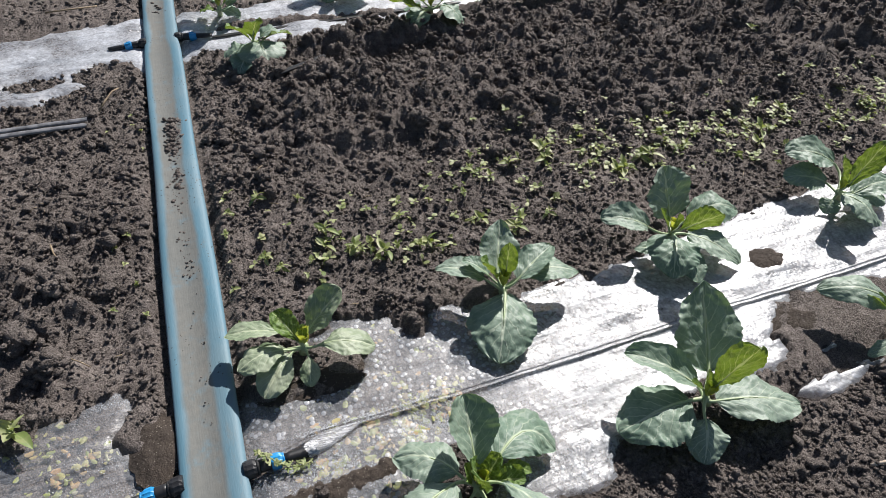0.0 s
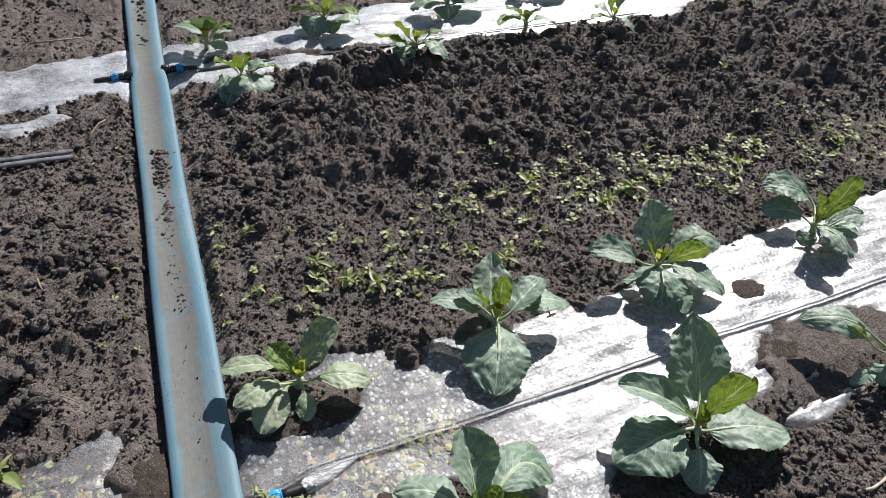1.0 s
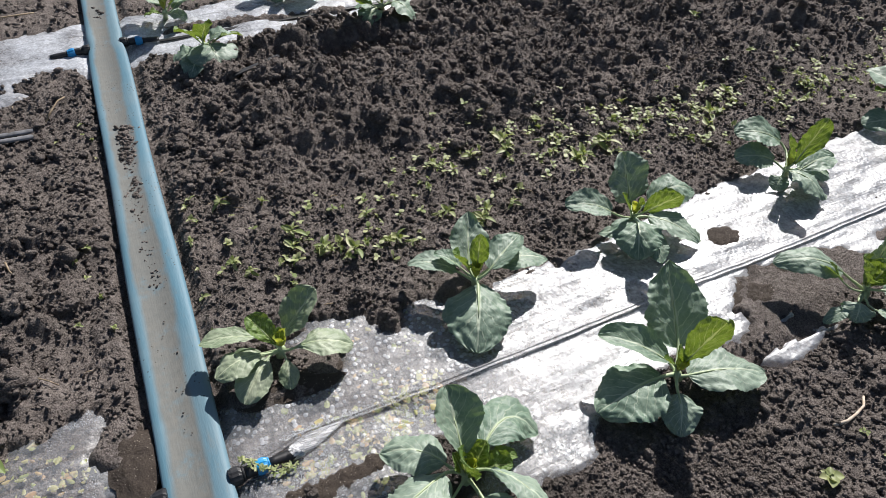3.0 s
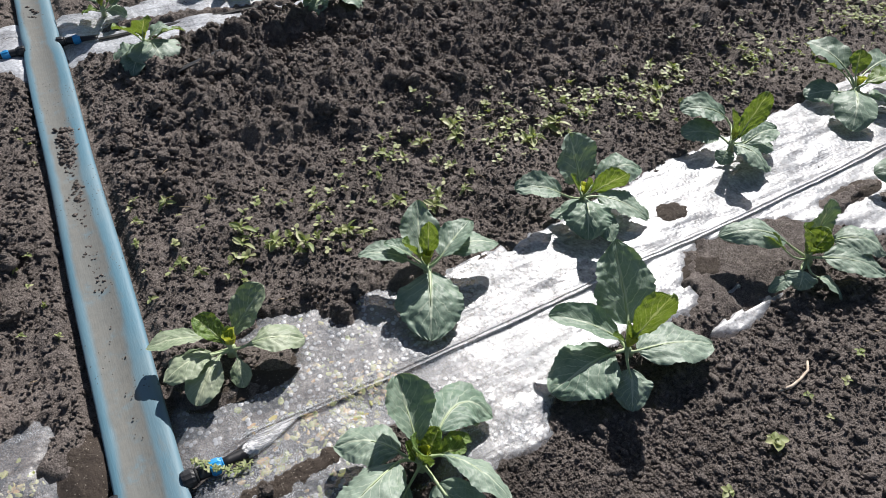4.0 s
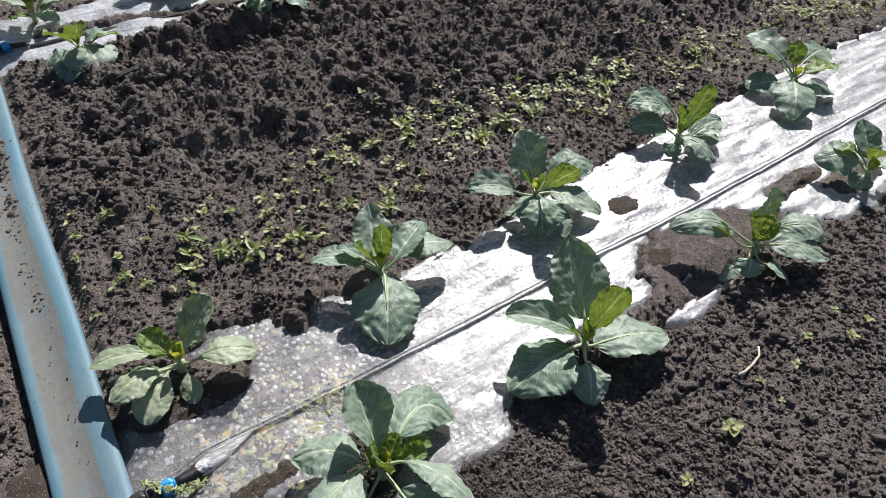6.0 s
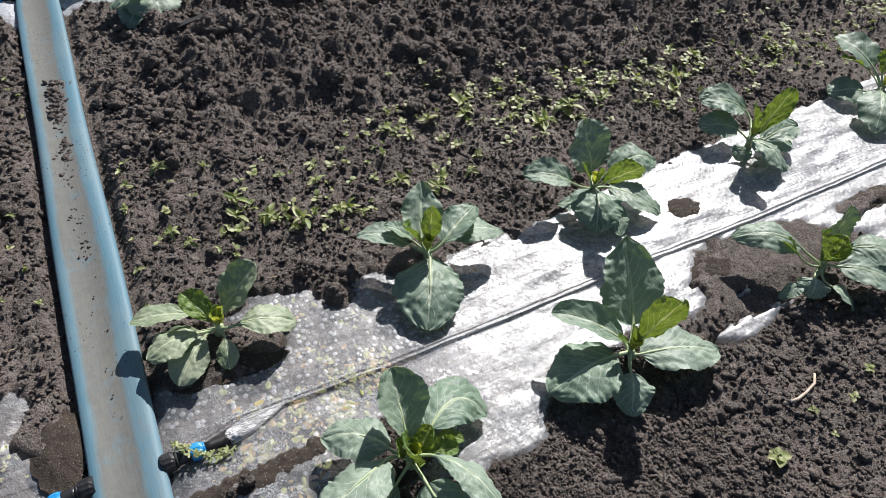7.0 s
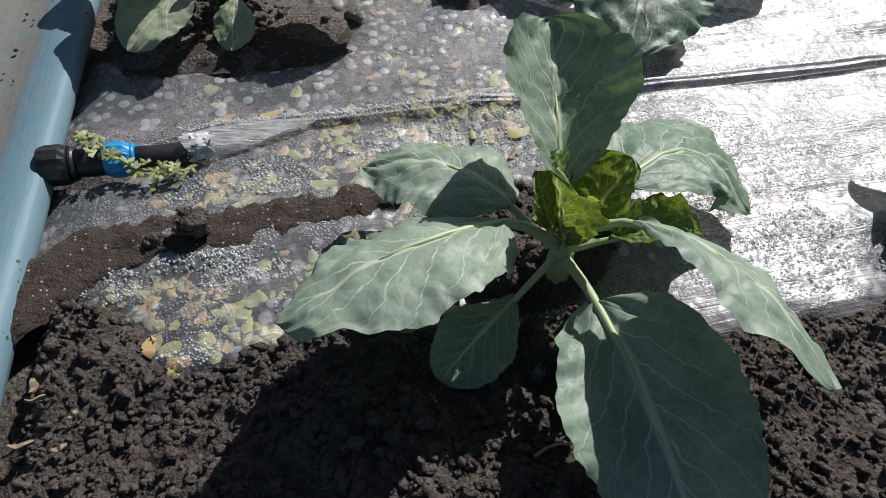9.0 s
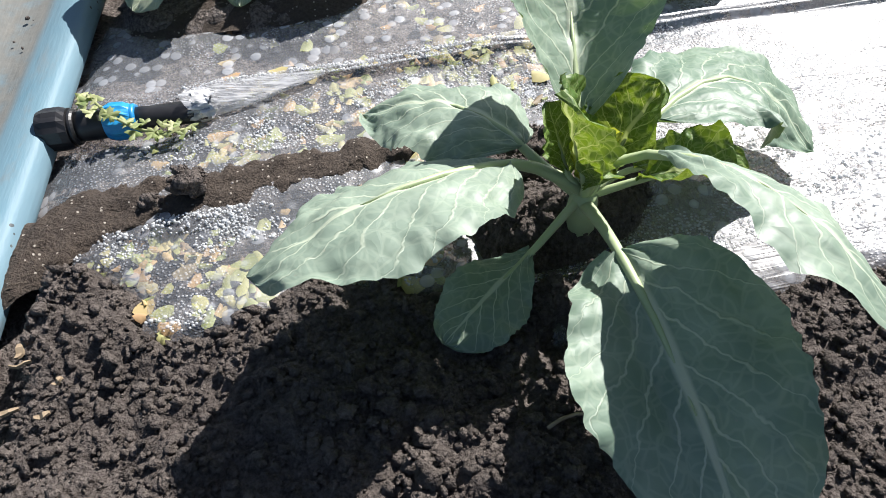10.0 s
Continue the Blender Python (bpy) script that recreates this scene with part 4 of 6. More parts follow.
cabbage(8, (0.936, 0.37, 0.0), (0.9, 0.365, 0.045), [
    ((0.954, 0.387, 0.035), (0.955, 0.405, 0.125), 0.002, 0.072, 0, 0.10, False),
    ((0.876, 0.403, 0.06), (0.777, 0.467, 0.06), 0.022, 0.066, 8, -0.25, False),
    ((0.858, 0.389, 0.06), (0.828, 0.441, 0.07), 0.008, 0.028, -12, 0.40, True),
    ((0.91, 0.347, 0.055), (0.985, 0.274, 0.045), 0.012, 0.062, -10, 0.00, False),
    ((0.956, 0.365, 0.06), (1.025, 0.302, 0.05), 0.022, 0.068, -8, -0.20, False),
    ((0.867, 0.35, 0.04), (0.844, 0.33, 0.02), 0.008, 0.056, 0, -0.20, False),
    ((0.881, 0.325, 0.04), (0.908, 0.283, 0.01), 0.010, 0.038, 8, -0.10, False),
    ((0.843, 0.351, 0.03), (0.811, 0.357, 0.005), 0.006, 0.027, 0, 0.10, False),
    ((0.885, 0.366, 0.06), (0.868, 0.386, 0.115), 0.000, 0.060, -4, 0.40, True),
    ((0.894, 0.362, 0.06), (0.908, 0.362, 0.11), 0.000, 0.054, 6, 0.40, True),
], "young cabbage plant with arching leaves set in bare soil")
cabbage(9, (1.336, 0.377, 0.0), (1.294, 0.376, 0.045), [
    ((1.299, 0.406, 0.055), (1.238, 0.463, 0.04), 0.016, 0.095, 16, -0.20, False),
    ((1.315, 0.411, 0.06), (1.281, 0.458, 0.06), 0.010, 0.046, -8, 0.20, True),
    ((1.318, 0.398, 0.06), (1.354, 0.459, 0.11), 0.002, 0.067, 0, 0.20, False),
    ((1.29, 0.379, 0.04), (1.265, 0.376, 0.015), 0.008, 0.053, 0, -0.10, False),
    ((1.332, 0.372, 0.05), (1.407, 0.322, 0.04), 0.014, 0.066, 4, 0.00, False),
    ((1.312, 0.391, 0.06), (1.297, 0.382, 0.1), 0.000, 0.040, 4, 0.40, True),
], "young cabbage plant with crinkled pale leaves at the film's edge")
cabbage(10, (0.06, 1.678, 0.0), (0.053, 1.611, 0.045), [
    ((0.061, 1.619, 0.04), (0.074, 1.52, 0.02), 0.020, 0.137, 4, -0.20, False),
    ((0.032, 1.578, 0.03), (-0.002, 1.532, 0.005), 0.008, 0.065, 0, 0.10, False),
    ((0.043, 1.629, 0.05), (-0.009, 1.606, 0.09), 0.008, 0.044, -8, 0.30, True),
    ((0.05, 1.606, 0.06), (0.061, 1.565, 0.12), 0.000, 0.054, 0, 0.30, True),
    ((0.069, 1.616, 0.05), (0.12, 1.621, 0.06), 0.012, 0.067, 8, 0.10, False),
    ((0.076, 1.625, 0.04), (0.153, 1.637, 0.04), 0.012, 0.030, 8, 0.20, True),
    ((0.03, 1.61, 0.03), (-0.025, 1.612, 0.005), 0.008, 0.077, 0, 0.10, False),
], "young cabbage plant at the film's edge beside the hose")
cabbage(11, (-0.002, 1.897, 0.0), (-0.004, 1.833, 0.045), [
    ((-0.008, 1.852, 0.05), (-0.082, 1.911, 0.06), 0.012, 0.050, -6, 0.20, False),
    ((-0.003, 1.846, 0.06), (-0.052, 1.837, 0.1), 0.006, 0.039, -4, 0.30, True),
    ((0.003, 1.864, 0.06), (-0.012, 1.78, 0.13), 0.000, 0.070, 0, 0.20, False),
    ((0.003, 1.845, 0.06), (0.012, 1.785, 0.12), 0.000, 0.035, 4, 0.30, True),
    ((0.011, 1.848, 0.05), (0.07, 1.847, 0.08), 0.010, 0.040, 6, 0.30, True),
    ((0.018, 1.827, 0.05), (0.076, 1.887, 0.04), 0.014, 0.045, 8, 0.00, False),
    ((0.004, 1.85, 0.03), (0.048, 1.836, 0.01), 0.006, 0.068, 0, 0.10, False),
    ((-0.018, 1.856, 0.03), (-0.054, 1.876, 0.02), 0.006, 0.041, 0, 0.10, True),
], "young cabbage plant with narrow upright leaves near the hose")
cabbage(12, (0.361, 1.969, 0.0), (0.348, 1.914, 0.045), [
    ((0.332, 1.918, 0.05), (0.298, 1.865, 0.01), 0.018, 0.109, 0, -0.20, False),
    ((0.359, 1.893, 0.04), (0.362, 1.879, 0.01), 0.010, 0.080, 0, -0.10, False),
    ((0.341, 1.948, 0.06), (0.261, 1.959, 0.1), 0.008, 0.066, -4, 0.30, True),
    ((0.34, 1.947, 0.05), (0.245, 1.916, 0.07), 0.010, 0.044, -8, 0.30, True),
    ((0.357, 1.931, 0.06), (0.364, 1.888, 0.11), 0.000, 0.048, 0, 0.30, True),
    ((0.373, 1.928, 0.06), (0.425, 1.834, 0.08), 0.012, 0.061, 8, 0.20, True),
    ((0.371, 1.903, 0.04), (0.441, 1.861, 0.04), 0.012, 0.068, 0, 0.00, False),
    ((0.324, 1.926, 0.03), (0.265, 1.933, 0.02), 0.008, 0.062, 0, 0.00, False),
], "young cabbage plant with bright green inner leaves on milky film")
cabbage(13, (0.573, 1.728, 0.0), (0.548, 1.672, 0.045), [
    ((0.53, 1.681, 0.06), (0.478, 1.656, 0.12), 0.002, 0.049, -2, 0.20, True),
    ((0.554, 1.675, 0.06), (0.552, 1.621, 0.1), 0.000, 0.033, 0, 0.40, True),
    ((0.577, 1.665, 0.05), (0.629, 1.614, 0.01), 0.018, 0.100, 8, -0.10, False),
    ((0.517, 1.668, 0.05), (0.413, 1.635, 0.1), 0.006, 0.061, -24, 0.00, True),
    ((0.524, 1.662, 0.04), (0.48, 1.626, 0.01), 0.010, 0.075, 0, 0.10, False),
    ((0.587, 1.691, 0.05), (0.639, 1.695, 0.06), 0.008, 0.039, 4, 0.20, True),
    ((0.521, 1.678, 0.04), (0.482, 1.71, 0.03), 0.010, 0.064, 0, 0.00, False),
], "young cabbage plant on the edge of the ridge")
cabbage(14, (0.987, 1.802, -0.0), (0.946, 1.743, 0.045), [
    ((0.943, 1.769, 0.05), (0.819, 1.693, 0.07), 0.012, 0.046, -8, 0.20, True),
    ((0.945, 1.757, 0.06), (0.864, 1.732, 0.1), 0.006, 0.041, -4, 0.30, True),
    ((0.96, 1.754, 0.06), (0.971, 1.721, 0.09), 0.004, 0.077, 0, 0.30, False),
    ((0.981, 1.751, 0.05), (1.071, 1.748, 0.02), 0.016, 0.066, 6, -0.10, False),
    ((0.948, 1.758, 0.05), (0.906, 1.793, 0.04), 0.010, 0.052, 0, 0.00, False),
], "small cabbage plant beside milky film")
cabbage(15, (1.317, 1.776, 0.0), (1.258, 1.711, 0.045), [
    ((1.251, 1.724, 0.06), (1.214, 1.725, 0.13), 0.002, 0.048, 0, 0.30, True),
    ((1.29, 1.745, 0.06), (1.312, 1.744, 0.12), 0.002, 0.054, 0, 0.30, False),
    ((1.247, 1.726, 0.04), (1.16, 1.702, 0.05), 0.008, 0.029, -4, 0.20, True),
    ((1.263, 1.688, 0.05), (1.305, 1.643, 0.01), 0.014, 0.081, 8, -0.10, False),
    ((1.253, 1.739, 0.05), (1.215, 1.771, 0.06), 0.010, 0.061, 0, 0.00, False),
], "small cabbage plant with upright leaves on the ridge's edge")
cabbage(16, (0.794, 2.007, 0.0), (0.768, 1.955, 0.045), [
    ((0.748, 1.944, 0.06), (0.695, 1.924, 0.12), 0.004, 0.061, -4, 0.30, True),
    ((0.771, 1.965, 0.06), (0.757, 1.925, 0.13), 0.000, 0.062, 0, 0.30, True),
    ((0.78, 1.953, 0.06), (0.849, 1.985, 0.1), 0.006, 0.094, 6, 0.20, False),
    ((0.738, 1.948, 0.05), (0.641, 1.962, 0.03), 0.016, 0.113, -4, -0.10, False),
    ((0.752, 1.92, 0.05), (0.753, 1.902, 0.01), 0.012, 0.100, 0, -0.10, False),
    ((0.782, 1.929, 0.05), (0.917, 1.98, 0.04), 0.016, 0.102, 4, 0.00, False),
], "young cabbage plant on the far milky film")
cabbage(17, (1.192, 2.102, 0.0), (1.149, 2.042, 0.045), [
    ((1.127, 2.032, 0.06), (1.104, 2.095, 0.1), 0.004, 0.069, -4, 0.30, True),
    ((1.148, 2.028, 0.06), (1.199, 2.079, 0.11), 0.004, 0.069, 4, 0.30, True),
    ((1.108, 2.024, 0.05), (1.044, 2.047, 0.02), 0.014, 0.102, -4, -0.10, False),
    ((1.16, 2.014, 0.05), (1.3, 2.056, 0.03), 0.014, 0.104, 4, 0.00, False),
    ((1.134, 2.013, 0.04), (1.126, 2.002, 0.01), 0.010, 0.088, 0, -0.10, False),
], "young cabbage plant on the far film with dusty leaves")
cabbage(18, (1.642, 2.155, 0.0), (1.578, 2.086, 0.045), [
    ((1.553, 2.078, 0.06), (1.521, 2.124, 0.1), 0.004, 0.068, -4, 0.30, True),
    ((1.577, 2.073, 0.06), (1.606, 2.079, 0.11), 0.004, 0.068, 4, 0.30, True),
    ((1.527, 2.067, 0.05), (1.482, 2.113, 0.02), 0.014, 0.103, -4, -0.10, False),
    ((1.589, 2.056, 0.05), (1.704, 2.059, 0.02), 0.014, 0.104, 4, 0.00, False),
], "young cabbage plant further along the far film")
cabbage(19, (1.892, 1.854, -0.0), (1.812, 1.796, 0.045), [
    ((1.813, 1.811, 0.05), (1.664, 1.746, 0.07), 0.010, 0.048, -6, 0.20, True),
    ((1.816, 1.8, 0.06), (1.801, 1.779, 0.11), 0.000, 0.054, 0, 0.30, True),
    ((1.846, 1.804, 0.05), (1.922, 1.737, 0.02), 0.016, 0.084, 6, -0.10, False),
    ((1.82, 1.82, 0.04), (1.755, 1.806, 0.02), 0.010, 0.061, 0, 0.00, False),
], "small cabbage plant rooted at the edge of the far film")
cabbage(20, (2.423, 1.928, 0.0), (2.339, 1.882, 0.045), [
    ((2.3, 1.879, 0.06), (2.083, 1.84, 0.08), 0.008, 0.077, -6, 0.30, True),
    ((2.353, 1.903, 0.06), (2.313, 1.936, 0.12), 0.000, 0.067, -2, 0.30, True),
    ((2.375, 1.899, 0.06), (2.433, 1.913, 0.11), 0.004, 0.067, 4, 0.30, True),
    ((2.356, 1.864, 0.05), (2.46, 1.85, 0.02), 0.014, 0.110, 4, -0.10, False),
    ((2.31, 1.868, 0.04), (2.24, 1.892, 0.02), 0.010, 0.084, 0, 0.00, False),
], "young cabbage plant with lime-green leaves on the ridge's edge")
cabbage(21, (2.936, 1.918, 0.0), (2.845, 1.876, 0.045), [
    ((2.804, 1.868, 0.05), (2.647, 1.794, 0.02), 0.016, 0.141, -4, -0.10, False),
    ((2.834, 1.876, 0.06), (2.839, 1.924, 0.11), 0.000, 0.071, 0, 0.30, True),
    ((2.856, 1.859, 0.05), (2.947, 1.821, 0.04), 0.012, 0.117, 4, 0.00, False),
], "young cabbage plant with a pale drooping leaf")


# ---- crumbs and clods of soil ----
def ico(levels):
    if levels < 0:
        return np.array([(1, 0, 0), (0, 1, 0), (-1, 0, 0), (0, -1, 0), (0, 0, 1), (0, 0, -1)], float), np.array([(i, (i + 1) % 4, 4) for i in range(4)] + [((i + 1) % 4, i, 5) for i in range(4)])
    bm = bmesh.new()
    bmesh.ops.create_icosphere(bm, subdivisions=levels, radius=1.0)
    v = np.array([p.co[:] for p in bm.verts])
    f = np.array([[q.index for q in p.verts] for p in bm.faces])
    bm.free()
    return v, f


def turns(rng, n):
    """n random turns."""
    q = rng.normal(size=(n, 4))
    q /= np.linalg.norm(q, axis=1, keepdims=True)
    w, x, y, z = q.T
    return np.stack([1 - 2 * (y * y + z * z), 2 * (x * y - w * z), 2 * (x * z + w * y), 2 * (x * y + w * z), 1 - 2 * (x * x + z * z), 2 * (y * z - w * x),
                     2 * (x * z - w * y), 2 * (y * z + w * x), 1 - 2 * (x * x + y * y)], -1).reshape(n, 3, 3)


def lumpy(v, n, rng, amount, knobs=5, least=0.5):
    """n uneven copies of the round shape v."""
    out = np.ones((n, len(v)))
    for k in range(knobs):
        d = rng.normal(size=(n, 3))
        d /= np.linalg.norm(d, axis=1, keepdims=True)
        out += amount * rng.uniform(-1, 1, (n, 1)) * np.clip(d @ v.T, 0, 1) ** 3 * 1.6
    if len(v) > 50:
        for k in range(22):
            d = rng.normal(size=(n, 3))
            d /= np.linalg.norm(d, axis=1, keepdims=True)
            out += amount * 0.8 * rng.uniform(-0.6, 1, (n, 1)) * np.clip(d @ v.T, 0, 1) ** 16
    out += amount * (0.45 if len(v) < 50 else 0.16) * rng.uniform(-1, 1, (n, len(v)))
    s = v[None] * out[..., None]
    return s * rng.uniform(least, 1.2, (n, 1, 3))


def cauliflower(v, n, rng, least):
    """n crumbly clods: broken chunks with knobs and smaller knobs on them."""
    out = np.empty((n, len(v), 3))
    for i in range(n):
        d = rng.normal(size=(10, 3))
        d /= np.linalg.norm(d, axis=1, keepdims=True)
        r = np.minimum(1.35, (rng.uniform(0.55, 1.0, 10) / np.maximum(v @ d.T, 0.05)).min(1))
        for count, high, sharp in ((7, 0.30, 0.72), (26, 0.30, 0.88), (90, 0.20, 0.965)):
            d = rng.normal(size=(count, 3))
            d /= np.linalg.norm(d, axis=1, keepdims=True)
            near = np.clip((v @ d.T - sharp) / (1 - sharp), 0, 1) ** 0.7 * rng.uniform(0.2, 1, count)
            r = r + high * near.max(1)
        r = r + 0.07 * rng.uniform(-1, 1, len(v))
        out[i] = v * (r * 0.78)[:, None] * rng.uniform(least, 1.2, 3)
    return out


def chunk_pile(rng, size, makeup):
    """One clod: broken chunks stuck together, with crumbs on them. makeup: rows of count, levels, least and largest size, reach."""
    verts, faces, base = [], [], 0
    for count, levels, small, large, reach in makeup:
        v, f = ico(levels)
        d = rng.normal(size=(count, 3))
        d *= reach * rng.uniform(0.8, 1.08, (count, 1)) / np.linalg.norm(d, axis=1, keepdims=True)
        p = (cauliflower(v, count, rng, 0.7) if levels > 1 else lumpy(v, count, rng, 0.45)) @ turns(rng, count) * rng.uniform(small, large, (count, 1, 1)) + d[:, None]
        verts.append(p.reshape(-1, 3))
        faces.append((f[None] + (np.arange(count) * len(v))[:, None, None]).reshape(-1, 3) + base)
        base += count * len(v)
    return np.concatenate(verts) * size * rng.uniform(0.85, 1.2, 3) * (1, 1, 0.85), np.concatenate(faces)


def clod(seed, x, y, size, label="large dark soil clod lying on loose soil", z=None):
    p, f = chunk_pile(np.random.default_rng(seed), size, ((1, 3, 0.62, 0.70, 0.0), (13, 2, 0.26, 0.50, 0.62), (26, 1, 0.10, 0.22, 0.82), (40, -1, 0.05, 0.10, 0.92)))
    ob = new("soil_clod", joined("soil_clod", p, f, CLOD, False))
    ob.location = (x, y, (ground_z(x, y) if z is None else z) + size * 0.2)
    return tagged(ob, label, "soil clod", "large clods of soil")


def scatter(name, count, levels, small, large, power, area, seed, keep, label, sink=0.25, amount=0.32, single=0, single_label=""):
    rng = np.random.default_rng(seed)
    x0, x1, y0, y1 = area
    x, y = rng.uniform(x0, x1, count), rng.uniform(y0, y1, count)
    ok = (rng.uniform(size=count) < keep(x, y)) & (np.abs(x - hose_x(y)) > 0.052)
    x, y = x[ok], y[ok]
    n = len(x)
    size = small * (large / small) ** (rng.uniform(size=n) ** power)
    v, f = ico(levels)
    pts = (lumpy(v, n, rng, amount) if levels < 2 else cauliflower(v, n, rng, 0.7)) @ turns(rng, n) * size[:, None, None]
    pts[..., 2] *= 0.85 if levels >= 0 else 0.68
    pts += np.stack([x, y, np.maximum(soil_height(x, y), -0.004 + 0 * x) + size * (1 - sink) * 0.6], -1)[:, None, :]
    if single:
        # the largest ones are things of their own
        order = np.argsort(-size)
        for i in order[:single]:
            at = pts[i].mean(0)
            p, g = chunk_pile(rng, size[i], ((1, 2, 0.60, 0.75, 0.0), (8, 2, 0.30, 0.52, 0.58), (22, -1, 0.10, 0.24, 0.85))) if levels > 1 and size[i] > 0.009 else (pts[i] - at, f)
            lump = new("soil_clod", joined("soil_clod", p, g, CLOD))
            lump.location = at
            tagged(lump, single_label, "soil clod", "large clods of soil")
        pts = pts[order[single:]]
        n = len(pts)
    faces = f[None] + (np.arange(n) * len(v))[:, None, None]
    ob = new(name, joined(name, pts.reshape(-1, 3), faces.reshape(-1, 3), CLOD, levels > 3))
    return tagged(ob, label, "soil crumbs", kind="stuff")


def on_soil(x, y):
    """Soil, with few crumbs on the thin silt that lies over the film."""
    lo, hi = film_edges(x)
    silt = step(y, lo + 0.01, lo + 0.04) * (1 - step(y, hi - 0.04, hi - 0.01)) * (np.hypot(x - 0.12, y - 0.37) > 0.07) * (np.hypot(x + 0.045, y - 0.65) > 0.05)
    return step(bare(x, y), 0.35, 0.7) * (1 - 0.93 * silt)


def ridge(x, y):
    return on_soil(x, y) * np.clip(roughness(x, y) - 0.30, 0.04, 1)


scatter("soil_crumbs", 21000, 0, 0.0007, 0.0022, 1.6, (-0.30, 0.56, 0.12, 0.56), 1, on_soil, "fine dark soil crumbs around the near bed", 0.4, 0.5)
scatter("soil_crumbs", 20000, 1, 0.0012, 0.0038, 1.9, (-0.30, 0.56, 0.12, 0.56), 11, on_soil, "dark soil crumbs around the near bed", 0.45, 0.6)
scatter("soil_crumbs", 10000, 0, 0.0016, 0.0058, 2.0, (0.33, 1.25, -0.06, 0.40), 12, on_soil, "dark soil crumbs in front of the near bed", 0.45, 0.6)
scatter("soil_crumbs", 44000, -1, 0.0016, 0.0066, 2.0, (-0.60, 1.4, 0.6, 1.72), 2, on_soil, "dark soil crumbs strewn between the beds", 0.4, 0.5)
scatter("soil_crumbs", 17000, -1, 0.0025, 0.010, 2.2, (1.2, 3.2, 0.0, 1.9), 3, on_soil, "dark soil crumbs along the bed", 0.5, 0.5)
scatter("soil_crumbs", 9000, -1, 0.003, 0.011, 2.2, (-0.9, 1.6, 1.9, 2.9), 4, on_soil, "dark soil crumbs beyond the far film", 0.5, 0.5)
scatter("soil_clods", 1500, 2, 0.006, 0.025, 2.8, (-0.7, 2.4, 0.95, 1.72), 5, ridge, "dark lumpy soil clods heaped along the ridge", 0.55, 0.5, 230, "dark crumbly soil clod heaped on the ridge")
scatter("soil_clods", 300, 3, 0.004, 0.010, 1.8, (-0.5, 1.3, -0.05, 0.95), 6, ridge, "dark lumpy soil clods on the bed's shoulder", 0.75, 0.5)
scatter("soil_clods", 1500, 2, 0.003, 0.0095, 2.0, (-0.65, 1.5, 0.62, 1.12), 13, on_soil, "small crumbly soil clods between the beds", 0.6, 0.5, 60, "small dark soil clod on loose soil between the beds")
scatter("soil_clods", 3200, 2, 0.0032, 0.0115, 2.2, (-0.7, 2.2, 1.0, 1.75), 14, on_soil, "crumbly soil clods covering the ridge", 0.5, 0.5)
scatter("soil_clods", 1000, 2, 0.003, 0.010, 2.6, (0.33, 1.3, -0.06, 0.36), 15, on_soil, "crumbly soil clods in front of the near bed", 0.5, 0.5)
scatter("soil_clods", 600, 2, 0.010, 0.030, 2.0, (-1.0, 3.4, 2.1, 3.1), 7, ridge, "dark lumpy soil clods beyond the far film", 0.7, 0.5)


def film_crumbs():
    """Loose crumbs dropped on the film."""
    return scatter("soil_crumbs", 1500, 0, 0.0008, 0.0028, 2.0, (-0.1, 1.3, 0.34, 0.75), 8, lambda x, y: 1 - step(bare(x, y), 0.2, 0.5), "tiny soil crumbs dropped on the film", -0.9)


film_crumbs()


CLODS = [(0.447, 1.464, 0.045), (0.568, 1.481, 0.05), (0.634, 1.177, 0.034), (0.342, 1.177, 0.036), (0.042, 1.293, 0.034), (-0.073, 1.272, 0.03),
         (0.0, 1.164, 0.03), (0.953, 1.067, 0.028), (1.091, 1.026, 0.03), (0.774, 1.043, 0.022), (0.117, 0.716, 0.026), (1.602, 1.185, 0.04),
         (1.352, 1.289, 0.045), (0.252, 1.56, 0.04), (0.80, 1.40, 0.045), (1.05, 1.45, 0.04), (-0.374, 0.892, 0.038), (-0.385, 0.75, 0.04),
         (-0.31, 0.875, 0.026), (-0.43, 0.811, 0.036), (0.2, 1.36, 0.03), (1.2, 1.62, 0.045)]
for i, (cx_, cy_, cs_) in enumerate(CLODS):
    clod(30 + i, cx_, cy_, cs_ * 0.78)
clod(60, -0.060, 0.428, 0.0105, "small crumbly soil clod on a strip of silt", 0.015)
clod(61, 0.040, 0.258, 0.012, "rounded pale soil clod in front of a cabbage")
clod(62, 0.143, 0.652, 0.018, "small dark soil clod on the edge of the film")
clod(63, -0.080, 0.424, 0.006, "small crumbly soil clod on a strip of silt", 0.009)


